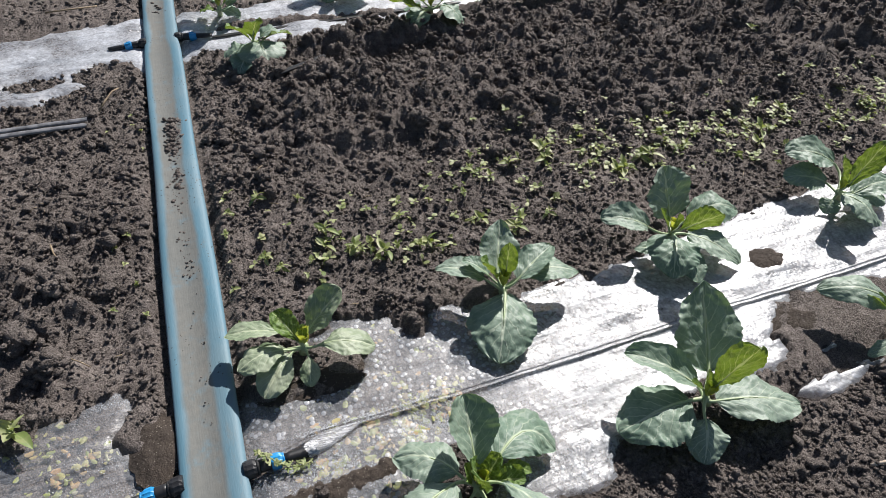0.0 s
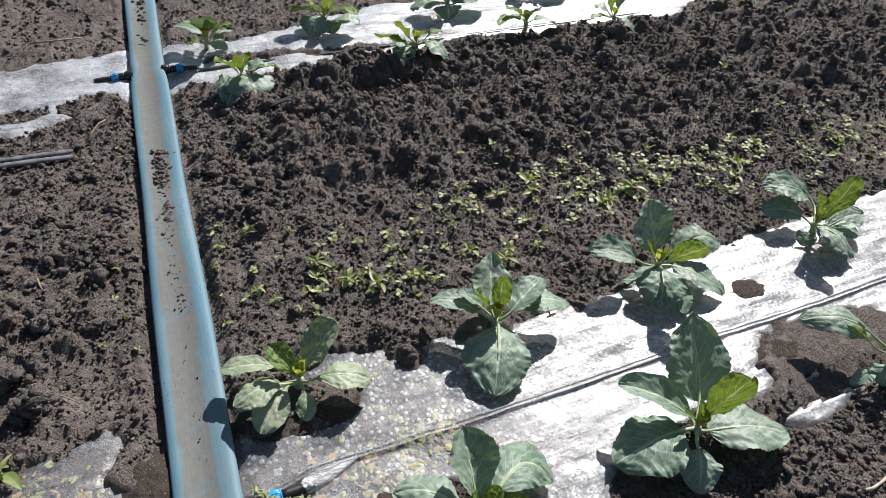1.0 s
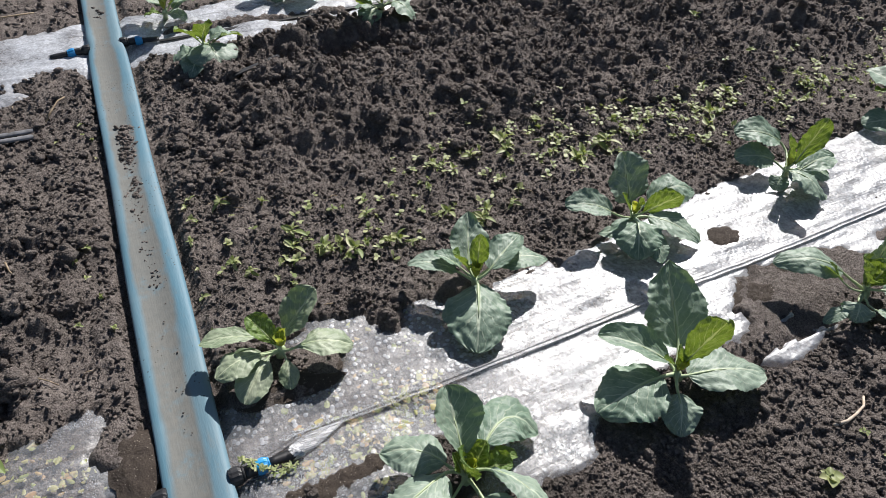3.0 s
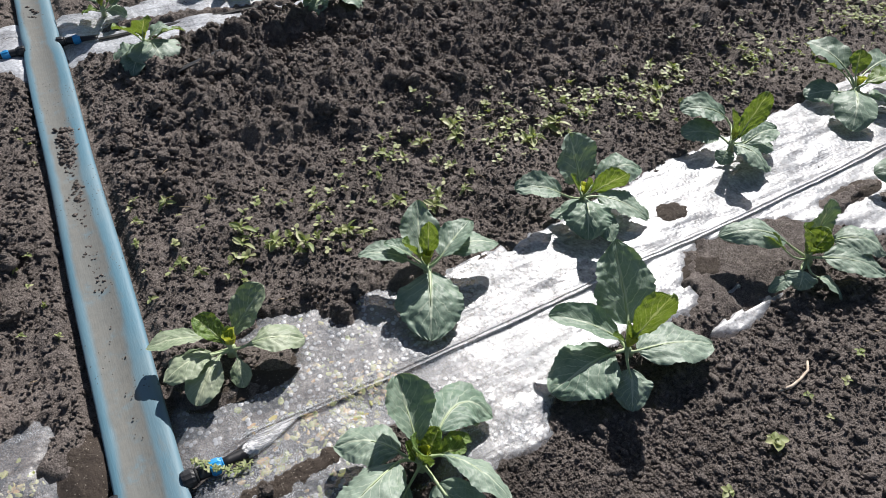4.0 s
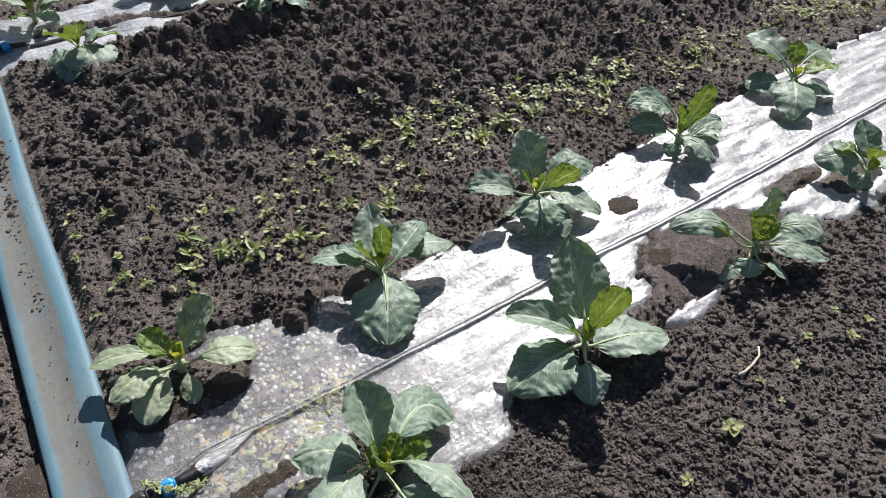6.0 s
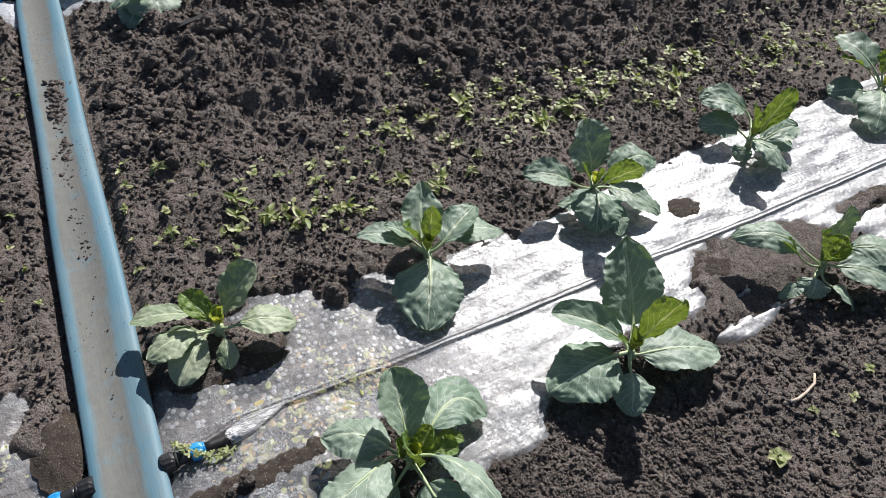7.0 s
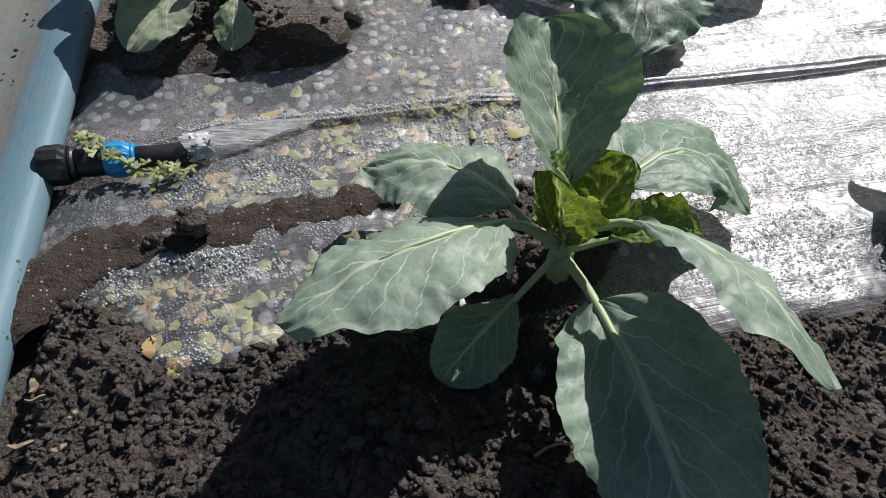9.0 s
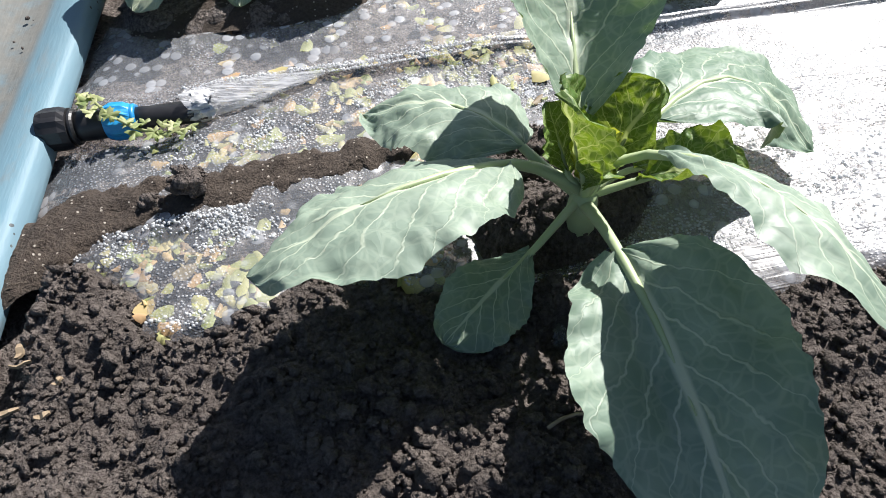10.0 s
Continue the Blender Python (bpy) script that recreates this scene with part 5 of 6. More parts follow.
# crumbs lying on the hose
def hose_soil():
    rng = np.random.default_rng(9)
    v, f = ico(1)
    pts = []
    for y0, y1, n, big in ((1.02, 1.32, 260, 0.0048), (1.22, 1.36, 130, 0.0072), (1.10, 1.16, 60, 0.0062), (0.86, 1.04, 110, 0.0034), (1.9, 2.25, 70, 0.0075), (0.55, 0.9, 12, 0.0022)):
        y = rng.uniform(y0, y1, n)
        x = hose_x(y) + rng.normal(0.004, 0.009, n)
        s = big * rng.uniform(0.25, 1, n) ** 1.5
        p = lumpy(v, n, rng, 0.35) @ turns(rng, n) * s[:, None, None]
        p[..., 2] *= 0.8
        pts.append(p + np.stack([x, y, 0.0155 + s * 0.3], -1)[:, None, :])
    pts = np.concatenate(pts)
    faces = f[None] + (np.arange(len(pts)) * len(v))[:, None, None]
    ob = new("soil_crumbs", joined("soil_crumbs", pts.reshape(-1, 3), faces.reshape(-1, 3), CLOD))
    tagged(ob, "dark soil crumbs lying in the hose's trough", "soil crumbs", kind="stuff")


hose_soil()


# ---- silt washed over the film ----
def silt(cx, cy, rx, ry, seed, label, z=0.0105):
    rows, cols = 12, 72
    w = np.arange(cols) / cols * 2 * math.pi
    edge = 1 + 0.22 * ripple(np.cos(w) * 1.7 + seed, np.sin(w) * 1.7, 1.0, seed) + 0.10 * ripple(np.cos(w) * 6 + seed, np.sin(w) * 6, 1.0, seed + 1)
    r = (np.arange(rows) + 1) / rows
    x = cx + rx * r[:, None] * (edge * np.cos(w))[None]
    y = cy + ry * r[:, None] * (edge * np.sin(w))[None]
    zz = z - 0.008 * step(np.repeat(r[:, None], cols, 1), 0.35, 1.0) + 0.0012 * ripple(x, y, 0.012, seed) + 0.0008 * ripple(x, y, 0.004, seed + 2)
    verts = np.concatenate([np.stack([x, y, zz], -1).reshape(-1, 3), [[cx, cy, z]]])
    k = np.arange(cols)
    faces = [(i * cols + a, i * cols + (a + 1) % cols, (i + 1) * cols + (a + 1) % cols, (i + 1) * cols + a) for i in range(rows - 1) for a in k.tolist()]
    faces += [(a, rows * cols, (a + 1) % cols) for a in k.tolist()]
    return tagged(new("silt_patch", mesh_of("silt_patch", verts.tolist(), faces, SILT)), label, "silt patch")


def silt_strip():
    """Silt that ran from the soil beside the hose along a hollow in the film."""
    gx = np.linspace(-0.152, 0.062, 90)
    top = np.interp(gx, [-0.152, -0.13, -0.115, -0.05, 0.03, 0.062], [0.425, 0.434, 0.447, 0.446, 0.450, 0.440])
    low = np.interp(gx, [-0.152, -0.124, -0.096, -0.035, 0.0, 0.03, 0.062], [0.366, 0.388, 0.406, 0.411, 0.415, 0.422, 0.434])
    top, low = top + 0.004 * ripple(gx, gx, 0.014, 61) + 0.002 * ripple(gx, gx, 0.005, 62), low + 0.004 * ripple(gx, gx, 0.013, 63) + 0.002 * ripple(gx, gx, 0.005, 64)
    k = np.linspace(0, 1, 30)[None]
    x, y = np.repeat(gx[:, None], 30, 1), low[:, None] * (1 - k) + top[:, None] * k
    y = y + 0.003 * ripple(x, y, 0.006, 67) + 0.0016 * ripple(x, y, 0.0026, 68)
    z = 0.0055 + 0.0050 * (1 - np.abs(2 * k - 1) ** 3) + 0.0014 * ripple(x, y, 0.010, 65) + 0.0010 * ripple(x, y, 0.0035, 66) + 0.003 * step(-x, 0.10, 0.14)
    return tagged(new("silt_patch", sheet("silt_patch", x, y, z, SILT)), "flat strip of brown silt washed over the film", "silt patch")


silt_strip()
silt(0.805, 0.588, 0.055, 0.040, 5, "round patch of brown silt lying on the film")
silt(0.755, 0.452, 0.052, 0.034, 15, "brown silt washed over the film round a planting hole", 0.0135)
silt(0.86, 0.478, 0.06, 0.022, 16, "brown silt beside the fold in the film", 0.0135)
silt(1.19, 0.462, 0.085, 0.022, 17, "dry brown silt lying on milky film", 0.0125)
silt(-0.03, 0.605, 0.085, 0.030, 7, "dark silt round the foot of a cabbage", 0.013)
silt(-0.254, 0.575, 0.034, 0.060, 9, "patch of brown silt beside the hose", 0.013)


# ---- drip fittings and tape ----
def ring(x0, x1, radii, sides=28, ribs=0, depth=0.0):
    """A turned plastic piece along x, with ribs round it for grip."""
    bm = bmesh.new()
    rows = []
    n = len(radii)
    for i, r in enumerate(radii):
        row = []
        for k in range(sides):
            w = 2 * math.pi * k / sides
            rr = r + (depth if ribs and k % (sides // ribs) == 0 and 0 < i < n - 1 else 0)
            row.append(bm.verts.new((x0 + (x1 - x0) * i / (n - 1), math.cos(w) * rr, math.sin(w) * rr)))
        rows.append(row)
    for a, b in zip(rows, rows[1:]):
        for k in range(sides):
            bm.faces.new((a[k], a[(k + 1) % sides], b[(k + 1) % sides], b[k]))
    bm.faces.new(rows[0][::-1])
    bm.faces.new(rows[-1])
    bmesh.ops.recalc_face_normals(bm, faces=bm.faces)
    return bm


def bm_mesh(name, bm, material, smooth=True):
    me = bpy.data.meshes.new(name)
    bm.to_mesh(me)
    bm.free()
    for p in me.polygons:
        p.use_smooth = smooth and len(p.vertices) == 4
    me.materials.append(material)
    return me


def fitting():
    """A tape offtake, its root in the hose at the origin, its tail along +x."""
    ob = new("drip_fitting", None)
    ob.empty_display_size = 0.03
    tagged(ob, "black drip tape fitting with a blue locking nut", "pipe fitting", "drip fittings on the hose")
    part("collar", bm_mesh("collar", ring(-0.006, 0.010, [0.0112, 0.0118, 0.0118, 0.0118, 0.0112], 24, 12, 0.0007), BLACK, False), ob)
    part("flange", bm_mesh("flange", ring(0.010, 0.0135, [0.0096, 0.0104, 0.0104, 0.0096], 28), BLACK, False), ob)
    part("barrel", bm_mesh("barrel", ring(0.013, 0.031, [0.0084, 0.0088, 0.0088, 0.0086, 0.0088], 28), BLACK), ob)
    nut = part("locking_nut", bm_mesh("locking_nut", ring(0.029, 0.044, [0.0094, 0.0102, 0.0102, 0.0098, 0.0088], 36, 12, 0.0009), BLUE, False), ob, "bright blue ribbed locking nut")
    part("rim", bm_mesh("rim", ring(0.0435, 0.0465, [0.0082, 0.0090, 0.0082], 28), BLUE), nut)
    bm = ring(0.044, 0.086, [0.0070, 0.0068, 0.0074, 0.0080, 0.0074], 28)
    for v in bm.verts:
        k = (v.co.x - 0.044) / 0.042
        v.co.z *= 1 - 0.45 * k
        v.co.y *= 1 + 0.12 * k
    part("tail", bm_mesh("tail", bm, BLACK), ob)
    return ob


near_right = fitting()
near_right.matrix_basis = pose(-0.141, 0.4905, 0.0135, 0, 3, 2)
copy_thing(near_right, pose(-0.226, 0.4995, 0.013, 0, 3, 182))
copy_thing(near_right, pose(-0.125, 1.752, 0.014, 0, 2, -2))
copy_thing(near_right, pose(-0.207, 1.742, 0.013, 0, 3, 181))


def drip_tape(points, half, label, thick=0.0022, material=None):
    """A flat tape along points."""
    pts = [Vector(p) for p in points]
    verts, faces = [], []
    ring_ = [(-1, 0), (-0.6, 0.8), (0, 1), (0.6, 0.8), (1, 0), (0.6, -0.6), (0, -0.7), (-0.6, -0.6)]
    for i, p in enumerate(pts):
        t = (pts[min(i + 1, len(pts) - 1)] - pts[max(i - 1, 0)]).normalized()
        a = t.cross(Vector((0, 0, 1))).normalized()
        for u, w in ring_:
            verts.append(p + a * (half * u) + Vector((0, 0, thick * w)))
    for i in range(len(pts) - 1):
        for k in range(8):
            j = (k + 1) % 8
            faces.append((i * 8 + k, i * 8 + j, (i + 1) * 8 + j, (i + 1) * 8 + k))
    ob = new("drip_tape", mesh_of("drip_tape", verts, faces, material or TAPE))
    return tagged(ob, label, "drip tape")


drip_tape([(x, float(near_fold(np.array(x))) if x > 0.05 else 0.4955 + (x + 0.07) * 0.16, -0.003 + 0.006 * math.exp(-((x + 0.07) / 0.06) ** 2))
           for x in np.arange(0.22, 4.4, 0.03)], 0.003, "flat black drip tape running under the film")
drip_tape([(x, 0.4965 + 0.004 * math.sin(x * 9), 0.004) for x in np.arange(-2.5, -0.30, 0.03)], 0.0085, "flat black drip tape leaving the hose under the film")
drip_tape([(x, 1.75 + 0.05 * (x + 0.04), 0.004) for x in np.arange(-0.04, 5.2, 0.05)], 0.0085, "flat black drip tape under the far film")
drip_tape([(x, 1.74 + 0.006 * math.sin(x * 7), -0.002) for x in np.arange(-2.5, -0.28, 0.04)], 0.0085, "flat black drip tape lying over the far film")
OLD_Z = 0.002 + max(ground_z(x, 1.40 + 0.045 * (-0.32 - x)) for x in np.arange(-0.5, -0.31, 0.01))
drip_tape([(x, 1.414 + 0.06 * (-0.32 - x) + 0.004 * math.sin(x * 14), OLD_Z) for x in np.arange(-1.6, -0.31, 0.03)], 0.008, "old grey drip tape lying on bare soil", 0.004, OLD_TAPE)
drip_tape([(x, 1.394 + 0.03 * (-0.32 - x) + 0.004 * math.sin(x * 11), OLD_Z) for x in np.arange(-1.6, -0.325, 0.03)], 0.008, "old grey drip tape lying on bare soil", 0.004, OLD_TAPE)


def sleeve():
    """Film gathered round the end of the tail, running on as a flat glossy band."""
    n, sides = 26, 30
    verts, faces = [], []
    for i in range(n):
        k = i / (n - 1)
        x, y, z = -0.066 + 0.080 * k, 0.4935 + 0.019 * k, 0.0125 - 0.004 * k
        wide, high = (0.0088 + 0.0035 * math.sin(min(1, k * 1.4) * 3.1)) * (1 - 0.8 * k**4), 0.0078 * (1 - k) ** 1.5 + 0.0009
        for s in range(sides):
            w = 2 * math.pi * s / sides
            crumple = 1 + (0.20 * noise.noise(Vector((k * 16, math.cos(w) * 2.5, math.sin(w) * 2.5))) + 0.10 * math.sin(w * 9 + k * 14)) * (1 - 0.5 * k)
            verts.append((x + 0.002 * math.sin(w * 3) * (1 - k), y + math.cos(w) * wide * crumple, z + math.sin(w) * high * crumple))
    for i in range(n - 1):
        for s in range(sides):
            t = (s + 1) % sides
            faces.append((i * sides + s, i * sides + t, (i + 1) * sides + t, (i + 1) * sides + s))
    ob = tagged(new("film_sleeve", mesh_of("film_sleeve", verts, faces, SLEEVE)), "crumpled clear film gathered round the drip tape", "plastic film")
    # its torn white rim
    rim, rf = [], []
    for i in range(5):
        for s in range(40):
            w = 2 * math.pi * s / 40
            r = 1 + 0.16 * math.sin(s * 2.4 + i) + 0.10 * math.sin(s * 5.1 + i * 2)
            rim.append((-0.063 + 0.0032 * i + 0.0022 * math.sin(w * 5), 0.4935 + math.cos(w) * 0.0092 * r, 0.0122 + math.sin(w) * 0.0078 * r))
    for i in range(4):
        for s in range(40):
            t = (s + 1) % 40
            rf.append((i * 40 + s, i * 40 + t, (i + 1) * 40 + t, (i + 1) * 40 + s))
    part("torn_rim", mesh_of("torn_rim", rim, rf, FROST), ob, "crumpled white torn film rim")


sleeve()
drip_tape([(0.085 + 0.012 * i, 1.458 + 0.0035 * i, 0.034 + 0.001 * i) for i in range(11)], 0.009, "end of black drip tape poking out of the ridge", 0.003)


# ---- weeds ----
def weed_leaf_material(name, joint=False):
    m = Mat(name)
    uv = m.node("SeparateXYZ", {0: m.node("UVMap").outputs[0]})
    co = m.node("TexCoord").outputs["Object"]
    r = m.node("NewGeometry").outputs["Random Per Island"] if joint else m.node("ObjectInfo").outputs["Random"]
    c = m.mix(r, rgb(0.19, 0.26, 0.085), rgb(0.47, 0.48, 0.25))
    c = m.mix(m.math("MULTIPLY", m.ramp(m.noise(co, 120, 3), 0.5, 0.75), 0.5), c, rgb(0.40, 0.38, 0.18))
    mid = m.math("LESS_THAN", m.math("ABSOLUTE", m.math("SUBTRACT", uv.outputs[1], 0.5)), 0.05)
    c = m.mix(m.math("MULTIPLY", mid, 0.5), c, rgb(0.36, 0.40, 0.18))
    face = m.skin(c, 0.5, m.bump(m.noise(co, 300, 3), 0.3, 0.001))
    back = m.node("BsdfTranslucent", {"Color": rgb(0.35, 0.42, 0.07)}).outputs[0]
    return m.surface(m.node("MixShader", {0: 0.3, 1: face, 2: back}).outputs[0])


WEED = weed_leaf_material("weed_leaf")
CARPET = weed_leaf_material("seedling_leaf", True)


def small_leaf(length, width, droop, point=1.0):
    """A small leaf along +x from the origin."""
    nu, nv = 8, 5
    verts, uvs = [], []
    for i in range(nu):
        u = i / (nu - 1)
        half = width / 2 * (math.sin(math.pi * (0.03 + 0.97 * u) ** point) ** 0.8 if u < 1 else 0) + 0.0004
        if u < 0.2:
            half *= 0.25 + u * 3.7
        for j in range(nv):
            v = j / (nv - 1) * 2 - 1
            verts.append((length * u, half * v, length * (0.30 * u - droop * u * u) + abs(v) ** 2 * half * 0.35))
            uvs.append((u, j / (nv - 1)))
    return mesh_of("leaf", verts, grid_faces(nu, nv).tolist(), WEED, True, uvs)


LEAF_SHAPES = [small_leaf(0.022, 0.0080, 0.45, 0.9), small_leaf(0.017, 0.0082, 0.3, 0.8), small_leaf(0.012, 0.0090, 0.2, 0.7), small_leaf(0.025, 0.0068, 0.6, 0.9)]
sv, sf = tube([(0, 0, -0.006), (0.0005, 0, 0.004), (0, 0.0005, 0.010)], [0.0011, 0.0010, 0.0007], 6)
STEM_MESH = mesh_of("stem", sv, sf, WEED)


def weed(kind_no, leaves, label):
    """A seedling weed: a short stem with leaves round it."""
    rng = random.Random(kind_no + 70)
    ob = new("weed_seedling", STEM_MESH)
    tagged(ob, label, "weed", "small weeds on the soil")
    for i in range(leaves):
        lf = part("leaf", LEAF_SHAPES[(i + kind_no) % 4 if kind_no < 3 else kind_no - 2], ob)
        k = rng.uniform(0.55, 1.25) * (1 if i < leaves * 0.6 else 0.6)
        lf.matrix_basis = pose(0, 0, 0.004 + 0.0012 * i, rng.uniform(-35, 35), rng.uniform(-40, 18) - (20 if i >= leaves * 0.6 else 0), i * 137.5 + rng.uniform(-45, 45)) @ Matrix.Scale(k, 4)
    return ob


WEED_KINDS = [weed(0, 7, "small pale green weed seedling in dark soil"), weed(1, 6, "small yellowish green weed seedling in dark soil"),
              weed(2, 9, "bushy green weed seedling in dark soil"), weed(4, 4, "tiny round-leaved weed seedling in dark soil"), weed(3, 3, "tiny sprouting weed seedling in dark soil")]

NEAR_WEEDS = [(-0.05, 0.88), (-0.03, 0.85), (0.02, 0.84), (0.05, 0.87), (0.09, 0.85), (0.13, 0.85), (0.13, 0.81), (0.15, 0.81), (0.17, 0.82), (0.21, 0.81), (0.23, 0.82),
              (0.25, 0.80), (0.27, 0.93), (0.20, 0.90), (0.33, 0.85), (0.35, 0.85), (0.40, 0.81), (0.42, 0.83), (0.39, 0.80), (0.51, 0.86), (0.48, 0.83), (0.40, 1.04),
              (0.38, 0.99), (0.40, 0.98), (0.47, 0.99), (0.50, 1.01), (0.57, 1.02), (0.55, 0.98), (0.67, 1.03), (0.69, 0.98), (0.64, 0.98), (0.68, 0.90), (0.72, 0.91),
              (0.76, 0.93), (0.84, 0.99), (0.85, 0.93), (0.88, 0.93), (0.94, 0.89), (0.97, 0.87), (1.06, 0.90), (1.12, 0.88), (1.11, 0.96), (1.22, 1.00), (0.98, 0.95)]
FAR_WEEDS = [(0.92, 0.96), (0.92, 1.05), (0.03, 1.00), (-0.04, 1.03), (0.06, 0.90), (1.41, 1.12), (1.28, 0.90), (1.13, 0.94), (1.17, 1.04), (1.21, 1.0), (1.44, 0.93), (1.5, 0.94),
             (1.6, 0.91), (1.33, 0.96), (1.37, 1.31), (1.84, 0.95), (1.38, 0.89), (1.32, 0.93), (1.46, 0.88), (1.92, 0.93), (2.12, 0.94), (0.355, 1.50)]
HOSE_WEEDS = [(-0.30, 1.36), (-0.25, 1.41), (-0.25, 1.37), (-0.235, 1.35), (-0.235, 1.29), (-0.30, 0.83), (-0.27, 1.00), (-0.28, 0.93), (-0.29, 0.97), (-0.03, 1.00), (-0.09, 1.00),
              (-0.115, 0.82), (-0.10, 1.01), (-0.09, 1.06), (-0.10, 1.04), (-0.42, 0.66), (-0.11, 0.95), (-0.25, 0.80), (-0.26, 0.88), (-0.115, 0.74), (-0.11, 0.88)]
rng_w = random.Random(5)
extra = []
while len(extra) < 190:
    wx_, off = rng_w.uniform(0.0, 2.3) ** 1.0, rng_w.gauss(0, 0.065)
    wy_ = 0.84 + 0.13 * min(1, max(0, (wx_ - 0.1) / 0.5)) + off - 0.03 * max(0, wx_ - 0.8)
    if wy_ > 0.78 + 0.05 * max(0, wx_ - 0.9):
        extra.append((wx_, wy_))
used_kinds = set()
for i, (wx_, wy_) in enumerate(NEAR_WEEDS + FAR_WEEDS + HOSE_WEEDS + extra):
    k = rng_w.choice((0, 1, 2, 3)) if i < len(NEAR_WEEDS) + len(FAR_WEEDS) else rng_w.choice((0, 1, 3, 3, 4, 4))
    size = rng_w.uniform(0.75, 1.25) if i < len(NEAR_WEEDS) + len(FAR_WEEDS) else rng_w.uniform(0.45, 0.85)
    m = pose(wx_, wy_, ground_z(wx_, wy_) + 0.002, rng_w.uniform(-12, 12), rng_w.uniform(-12, 12), rng_w.uniform(0, 360))
    ob = WEED_KINDS[k]
    if k in used_kinds:
        ob = copy_thing(ob, m)
        ob.scale = (size, size, size)
    else:
        used_kinds.add(k)
        ob.matrix_basis = m @ Matrix.Scale(size, 4)
# the rest of the seedlings, too many to count
def seedling_carpet():
    rng = np.random.default_rng(77)
    n = 600
    x = rng.uniform(-0.08, 2.4, n)
    mid = np.interp(x, [-0.1, 0.2, 0.5, 1.0, 2.4], [0.87, 0.86, 0.97, 0.95, 0.94])
    y = mid + rng.normal(0, 0.075, n)
    ok = (y > np.interp(x, [0, 0.3, 0.6, 1.2, 2.4], [0.77, 0.78, 0.80, 0.83, 0.86])) & (ripple(x, y, 0.09, 78) > -0.1) & (rng.uniform(size=n) < np.interp(x, [0, 0.4, 0.7], [0.35, 0.5, 1.0]))
    x, y = x[ok], y[ok]
    verts, faces, uvs = [], [], []
    w = np.arange(9) / 9 * 2 * math.pi
    for cx, cy in zip(x.tolist(), y.tolist()):
        gz = ground_z(cx, cy)
        count, turn = int(rng.integers(2, 6)), rng.uniform(0, 6.3)
        for i in range(count):
            a = turn + i * 2.4 + rng.uniform(-0.4, 0.4)
            L = rng.uniform(0.003, 0.0068)
            far, up = L * rng.uniform(0.7, 1.5), rng.uniform(0.005, 0.012)
            u, v = np.cos(w) * L, np.sin(w) * L * rng.uniform(0.5, 0.8)
            tilt = rng.uniform(-0.2, 0.5)
            px, py = far + u, v
            z = gz + up + u * tilt + 0.15 * v * v / L
            base = len(verts)
            verts += [(cx + p * math.cos(a) - q * math.sin(a), cy + p * math.sin(a) + q * math.cos(a), r) for p, q, r in zip(px, py, z)]
            verts.append((cx, cy, gz + 0.001))
            uvs += [(0.5 + 0.5 * c, 0.5 + 0.5 * s) for c, s in zip(np.cos(w), np.sin(w))] + [(0, 0.5)]
            faces += [tuple(base + k for k in range(9)), (base + 4, base + 9, base + 5)]
    ob = new("weed_carpet", mesh_of("weed_carpet", verts, faces, CARPET, True, uvs))
    return tagged(ob, "countless tiny pale round-leaved weed seedlings on dark soil", "weeds", kind="stuff")


seedling_carpet()
# the larger weeds
for wx_, wy_, size in ((0.145, 0.812, 1.3), (0.10, 0.85, 1.2), (0.225, 0.815, 1.2), (0.56, 1.01, 1.5), (0.70, 0.905, 1.4), (-0.42, 0.64, 1.6), (0.78, 0.93, 1.4), (1.10, 0.94, 1.5)):
    ob = copy_thing(WEED_KINDS[0], pose(wx_, wy_, ground_z(wx_, wy_) + 0.003, 0, 0, wx_ * 900))
    ob.scale = (size, size, size)


ROSETTES = [(0.569, 0.157, 2.2, 6), (0.465, 0.140, 1.3, 5), (0.752, 0.172, 1.2, 4), (0.908, 0.201, 1.0, 4), (0.873, 0.155, 1.3, 5), (0.817, 0.195, 1.2, 5), (0.931, 0.160, 1.2, 4), (0.684, 0.184, 1.0, 4), (0.676, 0.144, 0.9, 3)]


def rosette(x, y, size, leaves):
    """A flat rosette of dull oval leaves on bare soil."""
    rng = random.Random(int(x * 5000))
    ob = tagged(new("weed_seedling", STEM_MESH), "flat rosette weed with dull oval leaves on bare soil", "weed", "small weeds on the soil")
    ob.matrix_basis = pose(x, y, ground_z(x, y) + 0.006, 0, 0, rng.uniform(0, 360)) @ Matrix.Scale(size, 4)
    for i in range(leaves):
        lf = part("leaf", LEAF_SHAPES[2], ob)
        lf.matrix_basis = pose(0.003 * math.cos(i * 360 / leaves), 0, 0.004, rng.uniform(-15, 15), rng.uniform(-4, 14), i * 360 / leaves + rng.uniform(-14, 14)) @ Matrix.Scale(rng.uniform(0.75, 1.2), 4)
    return ob


for wx_, wy_, size, count_ in ROSETTES:
    rosette(wx_, wy_, size * 0.62, count_)


def lobed_leaf(size):
    """A small palmate leaf with seven round lobes, along +x."""
    verts, faces, uvs = [(0, 0, 0)], [], [(0, 0.5)]
    n = 43
    for i in range(n):
        a = -2.5 + 5.0 * i / (n - 1)
        r = size * (0.34 + 0.62 * abs(math.cos(a * 1.9)) ** 1.5 + 0.10 * math.cos(a * 13))
        verts.append((size * 0.35 + r * math.cos(a), r * math.sin(a), size * (0.10 * math.cos(a * 4.4) - 0.12)))
        uvs.append((0.5, 0.5 + a / 6))
    faces = [(0, i, i + 1) for i in range(1, n)]
    return mesh_of("leaf", verts, faces, WEED, True, uvs)


